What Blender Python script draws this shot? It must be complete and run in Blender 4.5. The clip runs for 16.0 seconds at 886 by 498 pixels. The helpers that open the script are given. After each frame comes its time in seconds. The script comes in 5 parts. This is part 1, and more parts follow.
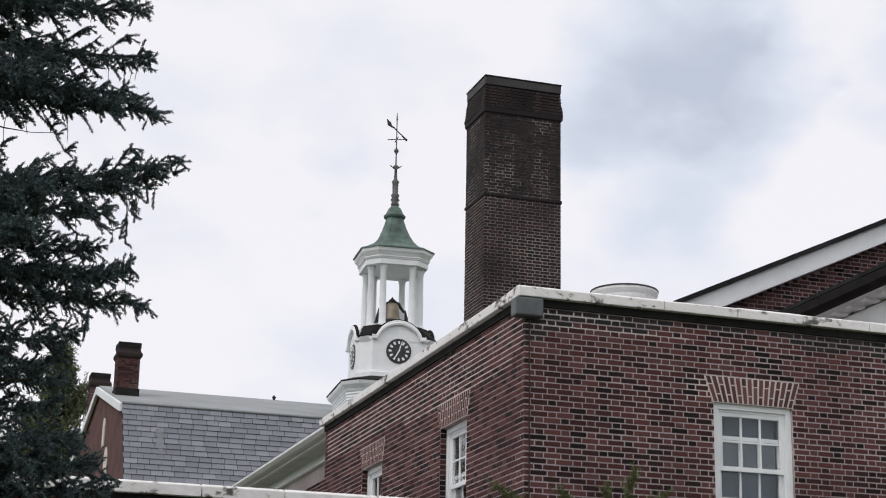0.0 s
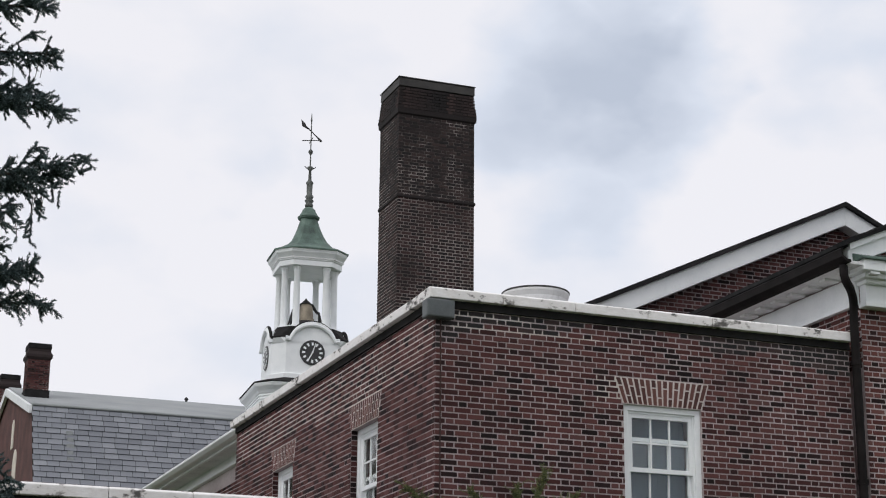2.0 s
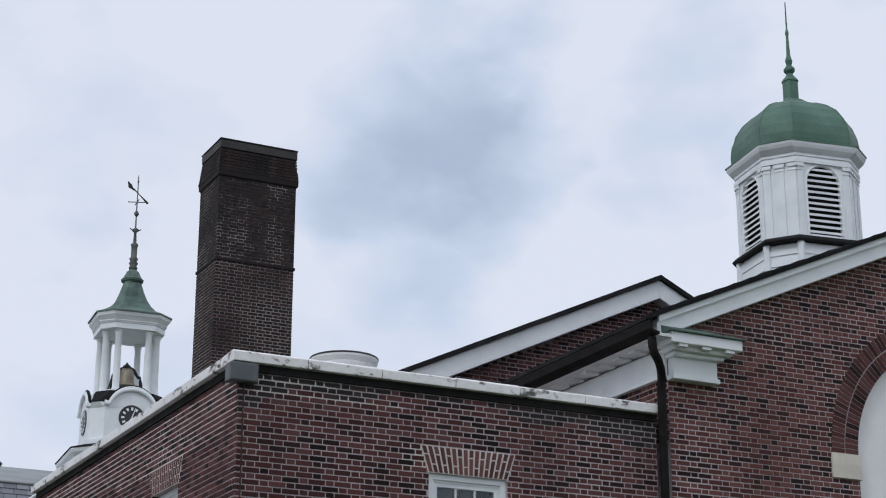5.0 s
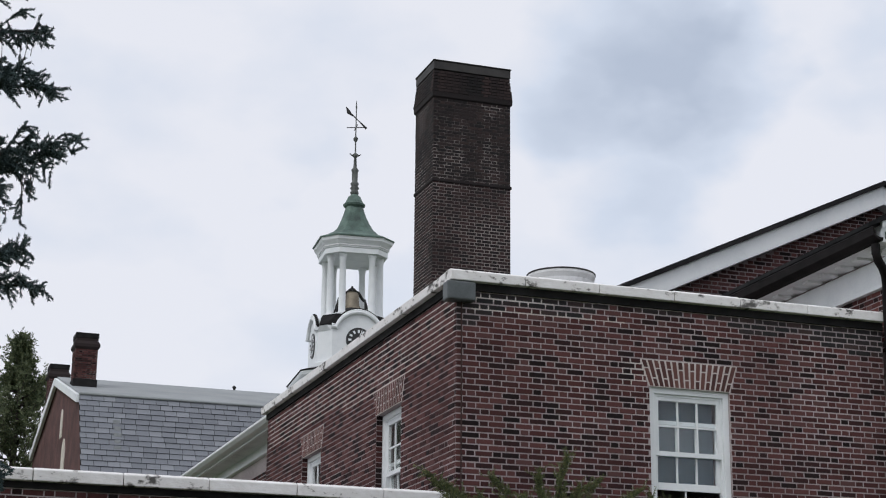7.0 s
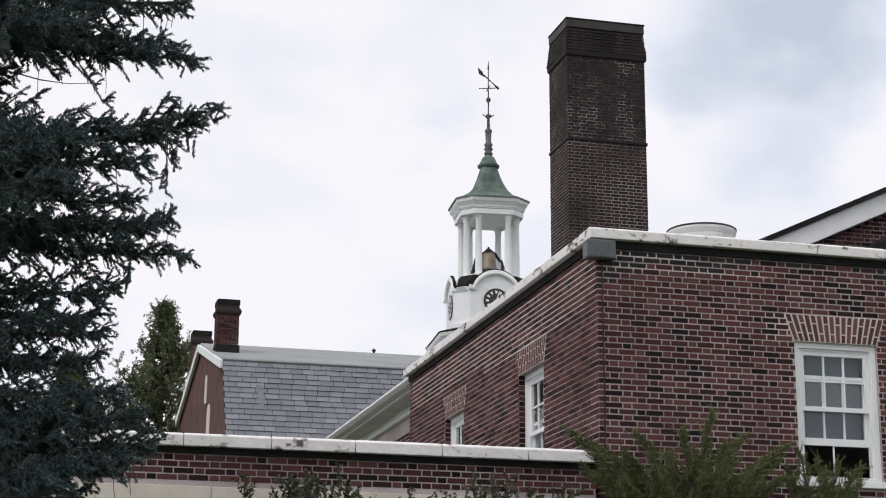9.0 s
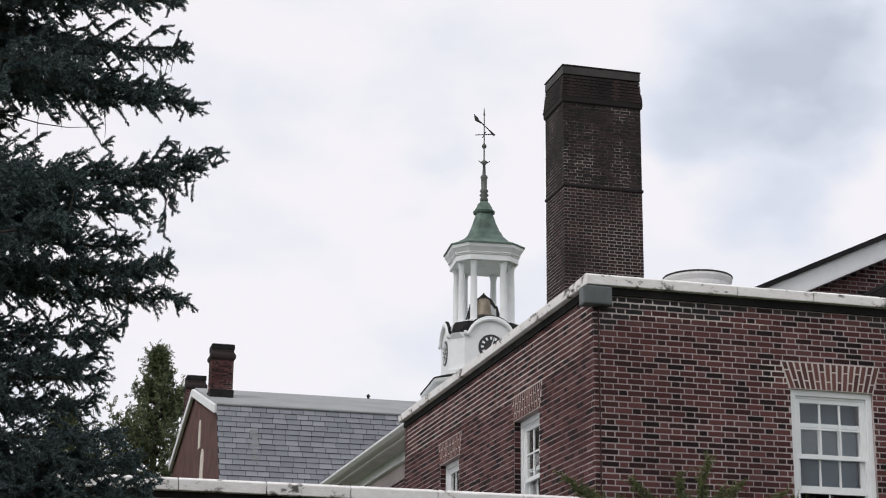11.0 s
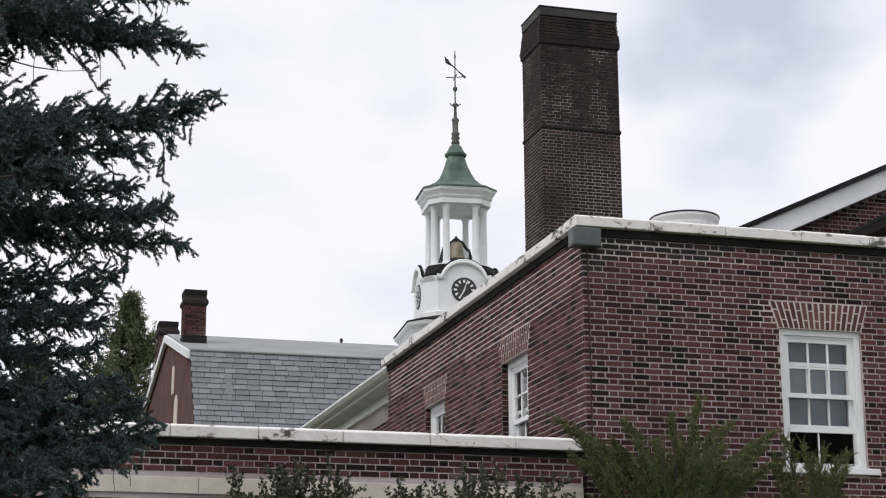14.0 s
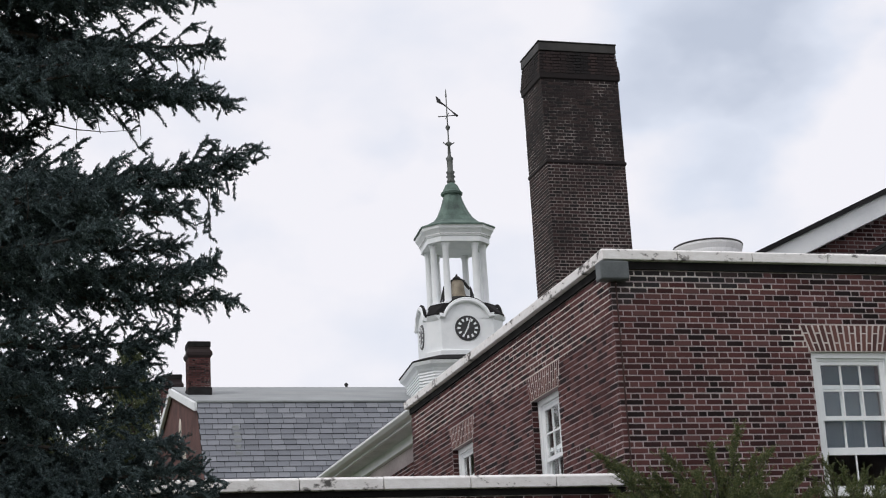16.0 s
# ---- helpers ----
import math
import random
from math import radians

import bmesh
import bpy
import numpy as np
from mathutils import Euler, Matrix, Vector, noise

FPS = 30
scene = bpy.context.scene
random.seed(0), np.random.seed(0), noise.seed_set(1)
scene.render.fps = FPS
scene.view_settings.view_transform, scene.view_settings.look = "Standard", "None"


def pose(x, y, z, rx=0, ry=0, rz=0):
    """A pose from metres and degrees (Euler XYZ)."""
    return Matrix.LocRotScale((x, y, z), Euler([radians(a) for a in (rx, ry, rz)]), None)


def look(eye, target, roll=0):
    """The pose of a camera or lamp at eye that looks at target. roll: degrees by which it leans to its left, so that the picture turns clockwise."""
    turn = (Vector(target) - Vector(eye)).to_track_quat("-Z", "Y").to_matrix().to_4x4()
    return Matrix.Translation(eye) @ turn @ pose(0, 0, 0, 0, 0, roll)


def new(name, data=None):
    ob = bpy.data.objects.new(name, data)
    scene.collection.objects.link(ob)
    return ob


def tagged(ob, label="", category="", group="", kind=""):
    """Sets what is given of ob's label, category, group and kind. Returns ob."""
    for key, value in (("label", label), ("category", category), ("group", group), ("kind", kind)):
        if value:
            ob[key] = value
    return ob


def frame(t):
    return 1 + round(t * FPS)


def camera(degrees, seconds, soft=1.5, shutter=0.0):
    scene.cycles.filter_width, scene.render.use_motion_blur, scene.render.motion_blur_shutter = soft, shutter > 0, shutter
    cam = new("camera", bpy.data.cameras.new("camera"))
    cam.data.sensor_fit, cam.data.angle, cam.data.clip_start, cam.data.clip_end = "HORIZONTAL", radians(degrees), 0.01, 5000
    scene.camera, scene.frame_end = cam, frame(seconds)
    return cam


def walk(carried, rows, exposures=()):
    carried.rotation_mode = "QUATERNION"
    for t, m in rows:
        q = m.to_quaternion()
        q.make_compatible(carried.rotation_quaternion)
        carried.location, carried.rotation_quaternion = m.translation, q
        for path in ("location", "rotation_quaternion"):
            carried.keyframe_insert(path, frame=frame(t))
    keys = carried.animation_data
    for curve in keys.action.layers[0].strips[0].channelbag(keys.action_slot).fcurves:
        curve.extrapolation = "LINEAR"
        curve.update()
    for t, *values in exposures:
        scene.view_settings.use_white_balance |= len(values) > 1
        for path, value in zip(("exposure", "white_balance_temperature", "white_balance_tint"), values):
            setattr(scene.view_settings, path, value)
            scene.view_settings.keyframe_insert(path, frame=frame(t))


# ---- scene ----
cam = camera(28.01, 16.0, soft=1.1)
PATH = [
    (0, (-7.167, -18.624, 1.984), (-1.137, -0.395, 7.581), 1.07),
    (0.5, (-7.164, -18.630, 1.978), (-1.127, -0.403, 7.578), 0.97),
    (1, (-7.157, -18.611, 1.983), (-1.034, -0.413, 7.579), 0.80),
    (1.5, (-7.157, -18.616, 1.976), (-0.781, -0.507, 7.581), 0.68),
    (2, (-7.110, -18.602, 1.990), (-0.187, -0.702, 7.619), 0.50),
    (2.5, (-7.007, -18.618, 1.984), (0.668, -1.060, 7.714), 0.20),
    (3, (-6.940, -18.608, 1.981), (1.458, -1.422, 7.824), -0.11),
    (3.2, (-6.902, -18.577, 1.986), (1.786, -1.555, 7.884), -0.31),
    (3.6, (-6.835, -18.523, 1.995), (2.242, -1.750, 8.020), -0.53),
    (4, (-6.782, -18.486, 2.005), (2.370, -1.804, 8.167), -0.46),
    (4.4, (-6.741, -18.463, 2.013), (2.257, -1.744, 8.299), -0.22),
    (4.8, (-6.710, -18.454, 2.019), (1.984, -1.606, 8.387), 0.07),
    (5.3, (-6.681, -18.458, 2.023), (1.541, -1.378, 8.397), 0.34),
    (5.5, (-6.672, -18.463, 2.023), (1.360, -1.282, 8.372), 0.40),
    (6, (-6.650, -18.465, 2.016), (0.887, -1.002, 8.201), 0.44),
    (6.5, (-6.622, -18.458, 2.012), (0.367, -0.663, 7.885), 0.46),
    (7, (-6.604, -18.454, 2.005), (-0.271, -0.297, 7.503), 0.52),
    (7.5, (-6.622, -18.451, 2.004), (-0.884, -0.016, 7.224), 0.52),
    (8, (-6.635, -18.437, 2.010), (-1.336, 0.169, 7.084), 0.39),
    (8.4, (-6.643, -18.433, 2.011), (-1.548, 0.243, 7.037), 0.34),
    (8.8, (-6.651, -18.436, 2.007), (-1.685, 0.271, 7.044), 0.31),
    (9.3, (-6.662, -18.445, 2.000), (-1.770, 0.263, 7.111), 0.31),
    (9.8, (-6.670, -18.453, 1.994), (-1.789, 0.224, 7.223), 0.35),
    (10.5, (-6.677, -18.452, 1.993), (-1.761, 0.161, 7.415), 0.46),
    (11, (-6.679, -18.443, 1.998), (-1.735, 0.123, 7.553), 0.57),
    (11.5, (-6.699, -18.454, 1.995), (-1.703, 0.071, 7.642), 0.72),
    (12, (-6.723, -18.446, 2.005), (-1.652, 0.061, 7.644), 0.75),
    (12.5, (-6.736, -18.429, 2.009), (-1.576, 0.091, 7.522), 0.67),
    (13, (-6.791, -18.428, 1.997), (-1.536, 0.130, 7.288), 0.48),
    (13.5, (-6.865, -18.388, 2.004), (-1.548, 0.215, 7.071), 0.22),
    (14, (-6.908, -18.286, 2.012), (-1.541, 0.336, 6.955), -0.27),
    (14.5, (-6.934, -18.186, 2.049), (-1.485, 0.395, 7.056), -1.20),
    (15, (-6.995, -18.149, 2.055), (-1.468, 0.357, 7.246), -2.17),
    (15.5, (-7.160, -18.081, 2.085), (-1.611, 0.369, 7.450), -3.07),
    (16, (-7.311, -18.121, 2.077), (-1.838, 0.356, 7.430), -3.28),
]
EXPOSURE = [(0.0, 0.04, 6400, 10), (2.0, 0.0, 6350, 9), (3.2, -0.08, 6100, 8), (5.5, -0.2, 5800, 8), (6.5, -0.18, 5950, 8), (7.5, 0.04, 6300, 9), (8.2, 0.12, 6400, 10), (10.5, 0.05, 6450, 10), (12.5, 0.05, 6450, 10), (14.0, 0.13, 6450, 10), (14.5, 0.16, 6600, 11), (15.0, 0.15, 6500, 10), (16.0, 0.04, 6350, 10)]
# grey cloud masses in the sky: direction, size, weight
CLOUDS = [
    ((0.410, 0.829, 0.380), 0.048, 1.00),
    ((0.417, 0.807, 0.418), 0.035, 0.80),
    ((0.443, 0.818, 0.367), 0.036, 0.70),
    ((0.389, 0.852, 0.351), 0.035, 0.80),
    ((0.439, 0.831, 0.342), 0.032, 0.60),
    ((0.416, 0.855, 0.309), 0.025, 0.40),
    ((0.536, 0.745, 0.399), 0.041, 0.60),
    ((0.533, 0.772, 0.347), 0.032, 0.40),
    ((0.290, 0.907, 0.306), 0.019, 0.25),
    ((0.243, 0.916, 0.318), 0.022, 0.25),
]
walk(cam, [(t, look(eye, target, roll)) for t, eye, target, roll in PATH], EXPOSURE)

# ---- world and sun ----
GROUND = 0.4


def make_world():
    w = bpy.data.worlds.new("overcast_sky")
    scene.world = w
    w.use_nodes = True
    nt = w.node_tree
    nt.nodes.clear()
    n, ln = nt.nodes.new, nt.links.new
    out, bg = n("ShaderNodeOutputWorld"), n("ShaderNodeBackground")
    sky = n("ShaderNodeTexSky")
    sky.sky_type, sky.sun_disc = "NISHITA", False
    sky.sun_elevation, sky.sun_rotation = radians(44), radians(240)
    tex, mp = n("ShaderNodeTexCoord"), n("ShaderNodeMapping")
    mp.inputs["Scale"].default_value = (1.0, 1.0, 1.6)
    ln(tex.outputs["Generated"], mp.inputs["Vector"])
    big, small = n("ShaderNodeTexNoise"), n("ShaderNodeTexNoise")
    big.inputs["Scale"].default_value, big.inputs["Detail"].default_value, big.inputs["Roughness"].default_value = 6.5, 5.0, 0.48
    small.inputs["Scale"].default_value, small.inputs["Detail"].default_value, small.inputs["Roughness"].default_value = 15.0, 4.0, 0.45
    ln(mp.outputs["Vector"], big.inputs["Vector"])
    ln(mp.outputs["Vector"], small.inputs["Vector"])

    def sums(op, a, b, c=None):
        m = n("ShaderNodeMath")
        m.operation = op
        for k, v in enumerate((a, b, c)):
            if isinstance(v, (int, float)):
                m.inputs[k].default_value = v
            elif v is not None:
                ln(v, m.inputs[k])
        return m.outputs[0]

    # billowing edges: the direction is pushed about a little before the masses are laid out
    nudge = n("ShaderNodeVectorMath")
    nudge.operation = "MULTIPLY_ADD"
    nudge.inputs[1].default_value = (0.12, 0.12, 0.12)
    ln(small.outputs["Color"], nudge.inputs[0])
    ln(tex.outputs["Generated"], nudge.inputs[2])
    total = None
    for way, size, weight in CLOUDS:
        dist = n("ShaderNodeVectorMath")
        dist.operation = "DISTANCE"
        ln(nudge.outputs[0], dist.inputs[0])
        dist.inputs[1].default_value = Vector(way) + Vector((0.06, 0.06, 0.06))
        body = n("ShaderNodeMapRange")
        body.interpolation_type = "SMOOTHSTEP"
        body.inputs["From Min"].default_value, body.inputs["From Max"].default_value = size * 0.25, size * 1.95
        body.inputs["To Min"].default_value, body.inputs["To Max"].default_value = weight, 0.0
        ln(dist.outputs["Value"], body.inputs["Value"])
        total = body.outputs["Result"] if total is None else sums("MAXIMUM", total, body.outputs["Result"])
    thin = sums("MULTIPLY_ADD", big.outputs["Fac"], 1.0, 0.15)
    thin = sums("MULTIPLY_ADD", small.outputs["Fac"], 0.30, thin)
    fac = sums("MULTIPLY_ADD", total, -0.48, thin)
    ramp = n("ShaderNodeValToRGB")
    el = ramp.color_ramp.elements
    el[0].position, el[0].color = 0.20, (0.55, 0.595, 0.695, 1)
    el[1].position, el[1].color = 0.80, (0.935, 0.91, 0.94, 1)
    mid = el.new(0.54)
    mid.color = (0.75, 0.785, 0.875, 1)
    ln(fac, ramp.inputs["Fac"])
    scale = n("ShaderNodeVectorMath")
    scale.operation = "SCALE"
    scale.inputs["Scale"].default_value = 0.08
    ln(sky.outputs["Color"], scale.inputs[0])
    mix = n("ShaderNodeMix")
    mix.data_type = "RGBA"
    mix.inputs["Factor"].default_value = 0.93
    ln(scale.outputs[0], mix.inputs[6])
    ln(ramp.outputs["Color"], mix.inputs[7])
    ln(mix.outputs[2], bg.inputs["Color"])
    bg.inputs["Strength"].default_value = 1.0
    ln(bg.outputs[0], out.inputs["Surface"])


make_world()
sun = new("sun", bpy.data.lights.new("sun", "SUN"))
sun.data.energy, sun.data.angle, sun.data.color = 0.9, radians(14), (1.0, 0.96, 0.9)
sun.matrix_world = look((-58, -34, 66), (0, 0, 0))


# ---- materials ----
def mat(name, stops, scale=3.0, fine=40.0, rough=0.8, metal=0.0, bump=0.2, bump_scale=60.0, source="", fine_amount=0.35, stretch=(1, 1, 1), dist=0.01, spec=0.5):
    """A surface whose colour runs through the stops by coarse and fine noise, or by a random value for each piece."""
    m = bpy.data.materials.new(name)
    m.use_nodes = True
    nt = m.node_tree
    n, ln = nt.nodes.new, nt.links.new
    b = nt.nodes["Principled BSDF"]
    b.inputs["Roughness"].default_value, b.inputs["Metallic"].default_value = rough, metal
    b.inputs["Specular IOR Level"].default_value = spec
    geo, mp = n("ShaderNodeNewGeometry"), n("ShaderNodeMapping")
    mp.inputs["Scale"].default_value = stretch
    ln(geo.outputs["Position"], mp.inputs["Vector"])
    big, fin = n("ShaderNodeTexNoise"), n("ShaderNodeTexNoise")
    big.inputs["Scale"].default_value, big.inputs["Detail"].default_value = scale, 5.0
    fin.inputs["Scale"].default_value, fin.inputs["Detail"].default_value = fine, 4.0
    ln(mp.outputs["Vector"], big.inputs["Vector"])
    ln(mp.outputs["Vector"], fin.inputs["Vector"])
    base = big.outputs["Fac"]
    if source == "island":
        base = geo.outputs["Random Per Island"]
    elif source == "object":
        base = n("ShaderNodeObjectInfo").outputs["Random"]
    mad = n("ShaderNodeMath")
    mad.operation = "MULTIPLY_ADD"
    cen = n("ShaderNodeMath")
    cen.operation = "SUBTRACT"
    cen.inputs[1].default_value = 0.5
    ln(fin.outputs["Fac"], cen.inputs[0])
    mad.inputs[1].default_value = fine_amount
    ln(cen.outputs[0], mad.inputs[0])
    ln(base, mad.inputs[2])
    val = mad.outputs[0]
    if source:
        cb, m2 = n("ShaderNodeMath"), n("ShaderNodeMath")
        cb.operation, m2.operation = "SUBTRACT", "MULTIPLY_ADD"
        cb.inputs[1].default_value = 0.5
        ln(big.outputs["Fac"], cb.inputs[0])
        m2.inputs[1].default_value = 0.26
        ln(cb.outputs[0], m2.inputs[0])
        ln(val, m2.inputs[2])
        val = m2.outputs[0]
    ramp = n("ShaderNodeValToRGB")
    el = ramp.color_ramp.elements
    while len(el) < len(stops):
        el.new(0.5)
    for e, (p, c) in zip(el, sorted(stops)):
        e.position, e.color = p, (*c, 1)
    ln(val, ramp.inputs["Fac"])
    ln(ramp.outputs["Color"], b.inputs["Base Color"])
    if bump:
        bn, bp = n("ShaderNodeTexNoise"), n("ShaderNodeBump")
        bn.inputs["Scale"].default_value, bn.inputs["Detail"].default_value = bump_scale, 5.0
        ln(mp.outputs["Vector"], bn.inputs["Vector"])
        bp.inputs["Strength"].default_value, bp.inputs["Distance"].default_value = bump, dist
        ln(bn.outputs["Fac"], bp.inputs["Height"])
        ln(bp.outputs["Normal"], b.inputs["Normal"])
    return m


BRICK_STOPS = [(0.0, (0.012, 0.0078, 0.0082)), (0.09, (0.019, 0.0108, 0.0112)), (0.22, (0.041, 0.0178, 0.0178)), (0.5, (0.074, 0.0285, 0.0270)), (0.8, (0.118, 0.0485, 0.0460)), (1.0, (0.104, 0.0520, 0.0500))]
CHIM_STOPS = [(0.0, (0.009, 0.007, 0.0075)), (0.3, (0.015, 0.010, 0.0103)), (0.65, (0.028, 0.0148, 0.0145)), (1.0, (0.048, 0.0245, 0.0235))]
SOOT_STOPS = [(0.0, (0.009, 0.0075, 0.008)), (0.35, (0.015, 0.0105, 0.0108)), (0.7, (0.026, 0.0165, 0.016)), (1.0, (0.044, 0.027, 0.025))]
BRICK_ONE = mat("brick_single", BRICK_STOPS, 1.3, 45, 0.9, bump=0.4, bump_scale=90, source="object", fine_amount=0.3, spec=0.2)
BRICK_MANY = mat("brick_field", BRICK_STOPS, 1.3, 45, 0.9, bump=0.4, bump_scale=90, source="island", fine_amount=0.3, spec=0.2)
BRICK_HALL_ONE = mat("brick_hall_single", [(p, (r * 1.35, g * 1.3, b * 1.22)) for p, (r, g, b) in BRICK_STOPS], 1.3, 45, 0.9, bump=0.4, bump_scale=90, source="object", fine_amount=0.3, spec=0.2)
BRICK_HALL = mat("brick_hall", [(p, (r * 1.35, g * 1.3, b * 1.22)) for p, (r, g, b) in BRICK_STOPS], 1.3, 45, 0.9, bump=0.4, bump_scale=90, source="island", fine_amount=0.3, spec=0.2)
BRICK_STAIN = mat("brick_water_stained", [(0.0, (0.007, 0.0065, 0.007)), (0.6, (0.020, 0.0135, 0.0135)), (1.0, (0.046, 0.025, 0.023))], 1.3, 45, 0.85, bump=0.4, bump_scale=90, source="island", fine_amount=0.4)
BRICK_SOOT = mat("brick_sooty", SOOT_STOPS, 0.9, 30, 0.92, bump=0.4, bump_scale=70, source="island", fine_amount=0.4)
BRICK_CHIM = mat("brick_chimney", CHIM_STOPS, 0.9, 30, 0.92, bump=0.4, bump_scale=70, source="island", fine_amount=0.4)
MORTAR_CHIM = mat("mortar_chimney", [(0.34, (0.09, 0.075, 0.07)), (0.5, (0.27, 0.23, 0.215)), (0.66, (0.44, 0.39, 0.365))], 0.6, 25, 0.95, bump=0.5, bump_scale=100)
BRICK_ARCH = mat("brick_arch", [(0.0, (0.06, 0.024, 0.022)), (0.6, (0.125, 0.050, 0.044)), (1.0, (0.16, 0.075, 0.064))], 2, 45, 0.9, bump=0.4, bump_scale=90, source="object")
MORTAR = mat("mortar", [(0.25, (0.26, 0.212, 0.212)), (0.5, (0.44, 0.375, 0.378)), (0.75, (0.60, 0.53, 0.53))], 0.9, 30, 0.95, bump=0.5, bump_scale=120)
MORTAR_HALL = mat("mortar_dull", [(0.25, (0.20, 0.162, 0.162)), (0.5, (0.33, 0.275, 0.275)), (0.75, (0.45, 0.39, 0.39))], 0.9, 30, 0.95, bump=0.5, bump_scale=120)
MORTAR_PALE = mat("mortar_pale", [(0.25, (0.52, 0.46, 0.43)), (0.75, (0.72, 0.67, 0.64))], 2, 30, 0.95, bump=0.5, bump_scale=120)
MORTAR_SOOT = mat("mortar_sooty", [(0.42, (0.03, 0.025, 0.024)), (0.52, (0.10, 0.085, 0.08)), (0.60, (0.34, 0.30, 0.28))], 0.75, 12, 0.95, bump=0.5, bump_scale=100)
COPING = mat("coping_paint", [(0.27, (0.10, 0.095, 0.09)), (0.34, (0.42, 0.40, 0.39)), (0.40, (0.80, 0.775, 0.76)), (0.70, (0.90, 0.88, 0.875))], 2.6, 13, 0.75, bump=0.35, bump_scale=30, fine_amount=0.75, stretch=(1, 1, 1.6))
CAP_METAL = mat("weathered_cap_metal", [(0.3, (0.022, 0.020, 0.019)), (0.7, (0.050, 0.046, 0.043))], 3, 30, 0.6, metal=0.2, bump=0.2)
# flashing colour, also used for the shadow strips under the copings
DARK_TRIM = mat("dark_flashing_and_shadow", [(0.3, (0.010, 0.0095, 0.010)), (0.7, (0.026, 0.025, 0.025))], 3, 40, 0.9, bump=0.15, spec=0.15)
GREY_METAL = mat("grey_sheet_metal", [(0.3, (0.075, 0.085, 0.088)), (0.7, (0.125, 0.138, 0.142))], 4, 50, 0.55, metal=0.2, bump=0.1)
WHITE = mat("white_paint", [(0.25, (0.74, 0.765, 0.78)), (0.5, (0.81, 0.83, 0.84)), (0.75, (0.85, 0.865, 0.87))], 2.5, 30, 0.55, bump=0.12, bump_scale=50)
WHITE_OLD = mat("white_paint_weathered", [(0.22, (0.42, 0.42, 0.42)), (0.42, (0.70, 0.70, 0.71)), (0.7, (0.82, 0.82, 0.82))], 1.6, 22, 0.65, bump=0.2, bump_scale=40)
CREAM = mat("cream_stone", [(0.3, (0.58, 0.53, 0.46)), (0.7, (0.74, 0.69, 0.61))], 3, 35, 0.85, bump=0.25)
STUCCO = mat("pale_panel", [(0.3, (0.80, 0.79, 0.785)), (0.7, (0.88, 0.87, 0.86))], 1.5, 40, 0.8, bump=0.2)
COPPER = mat("green_copper", [(0.22, (0.045, 0.06, 0.053)), (0.42, (0.075, 0.115, 0.097)), (0.62, (0.12, 0.18, 0.15)), (0.8, (0.20, 0.27, 0.235))], 2.2, 25, 0.7, metal=0.1, bump=0.2, bump_scale=35)
COPPER_DOME = mat("green_dome_copper", [(0.25, (0.062, 0.125, 0.09)), (0.5, (0.087, 0.165, 0.12)), (0.75, (0.125, 0.22, 0.165))], 1.5, 20, 0.6, metal=0.1, bump=0.15, bump_scale=20)
VERDIGRIS_DARK = mat("dark_spire_metal", [(0.3, (0.05, 0.055, 0.052)), (0.7, (0.15, 0.16, 0.15))], 4, 30, 0.6, metal=0.3, bump=0.15)
IRON = mat("black_iron", [(0.3, (0.015, 0.015, 0.016)), (0.7, (0.04, 0.038, 0.037))], 6, 40, 0.55, metal=0.3, bump=0.15)
PIPE_BROWN = mat("brown_pipe_paint", [(0.3, (0.008, 0.007, 0.007)), (0.7, (0.018, 0.015, 0.015))], 4, 40, 0.7, bump=0.12, spec=0.12)
CABLE = mat("rust_brown_cable", [(0.3, (0.030, 0.013, 0.012)), (0.7, (0.055, 0.024, 0.021))], 4, 40, 0.8, bump=0.1)
BRONZE = mat("weathered_bell_metal", [(0.3, (0.17, 0.14, 0.10)), (0.7, (0.36, 0.31, 0.24))], 3, 30, 0.55, metal=0.35, bump=0.15)
SLATE_STOPS = [(0.0, (0.158, 0.168, 0.190)), (0.3, (0.184, 0.195, 0.219)), (0.75, (0.210, 0.222, 0.247)), (1.0, (0.255, 0.267, 0.292))]
SLATE = mat("slate_shingle", SLATE_STOPS, 0.5, 15, 0.6, bump=0.3, bump_scale=20, source="island")
SLATE_ONE = mat("slate_single", SLATE_STOPS, 0.5, 15, 0.6, bump=0.3, bump_scale=20, source="object")
ROOF_DARK = mat("dark_roof_slate", [(0.3, (0.014, 0.014, 0.015)), (0.7, (0.036, 0.035, 0.036))], 2, 20, 0.9, bump=0.4, bump_scale=14, spec=0.1)
ROOF_GREY = mat("grey_roof_sheet", [(0.3, (0.235, 0.25, 0.255)), (0.7, (0.31, 0.325, 0.33))], 0.6, 14, 0.7, bump=0.1)
GRAVEL = mat("roof_gravel", [(0.3, (0.14, 0.14, 0.13)), (0.7, (0.26, 0.25, 0.24))], 5, 60, 0.95, bump=0.6)
GRASS = mat("lawn", [(0.3, (0.035, 0.055, 0.02)), (0.7, (0.075, 0.10, 0.035))], 1.2, 25, 0.95, bump=0.8, bump_scale=30)
NEEDLES = mat("spruce_needles", [(0.0, (0.020, 0.032, 0.034)), (0.4, (0.044, 0.070, 0.073)), (0.75, (0.105, 0.150, 0.156)), (1.0, (0.165, 0.22, 0.225))], 2.2, 9, 0.75, bump=0, source="island")
BARK = mat("grey_bark", [(0.3, (0.035, 0.028, 0.024)), (0.7, (0.09, 0.075, 0.065))], 5, 40, 0.95, bump=0.8, bump_scale=30)
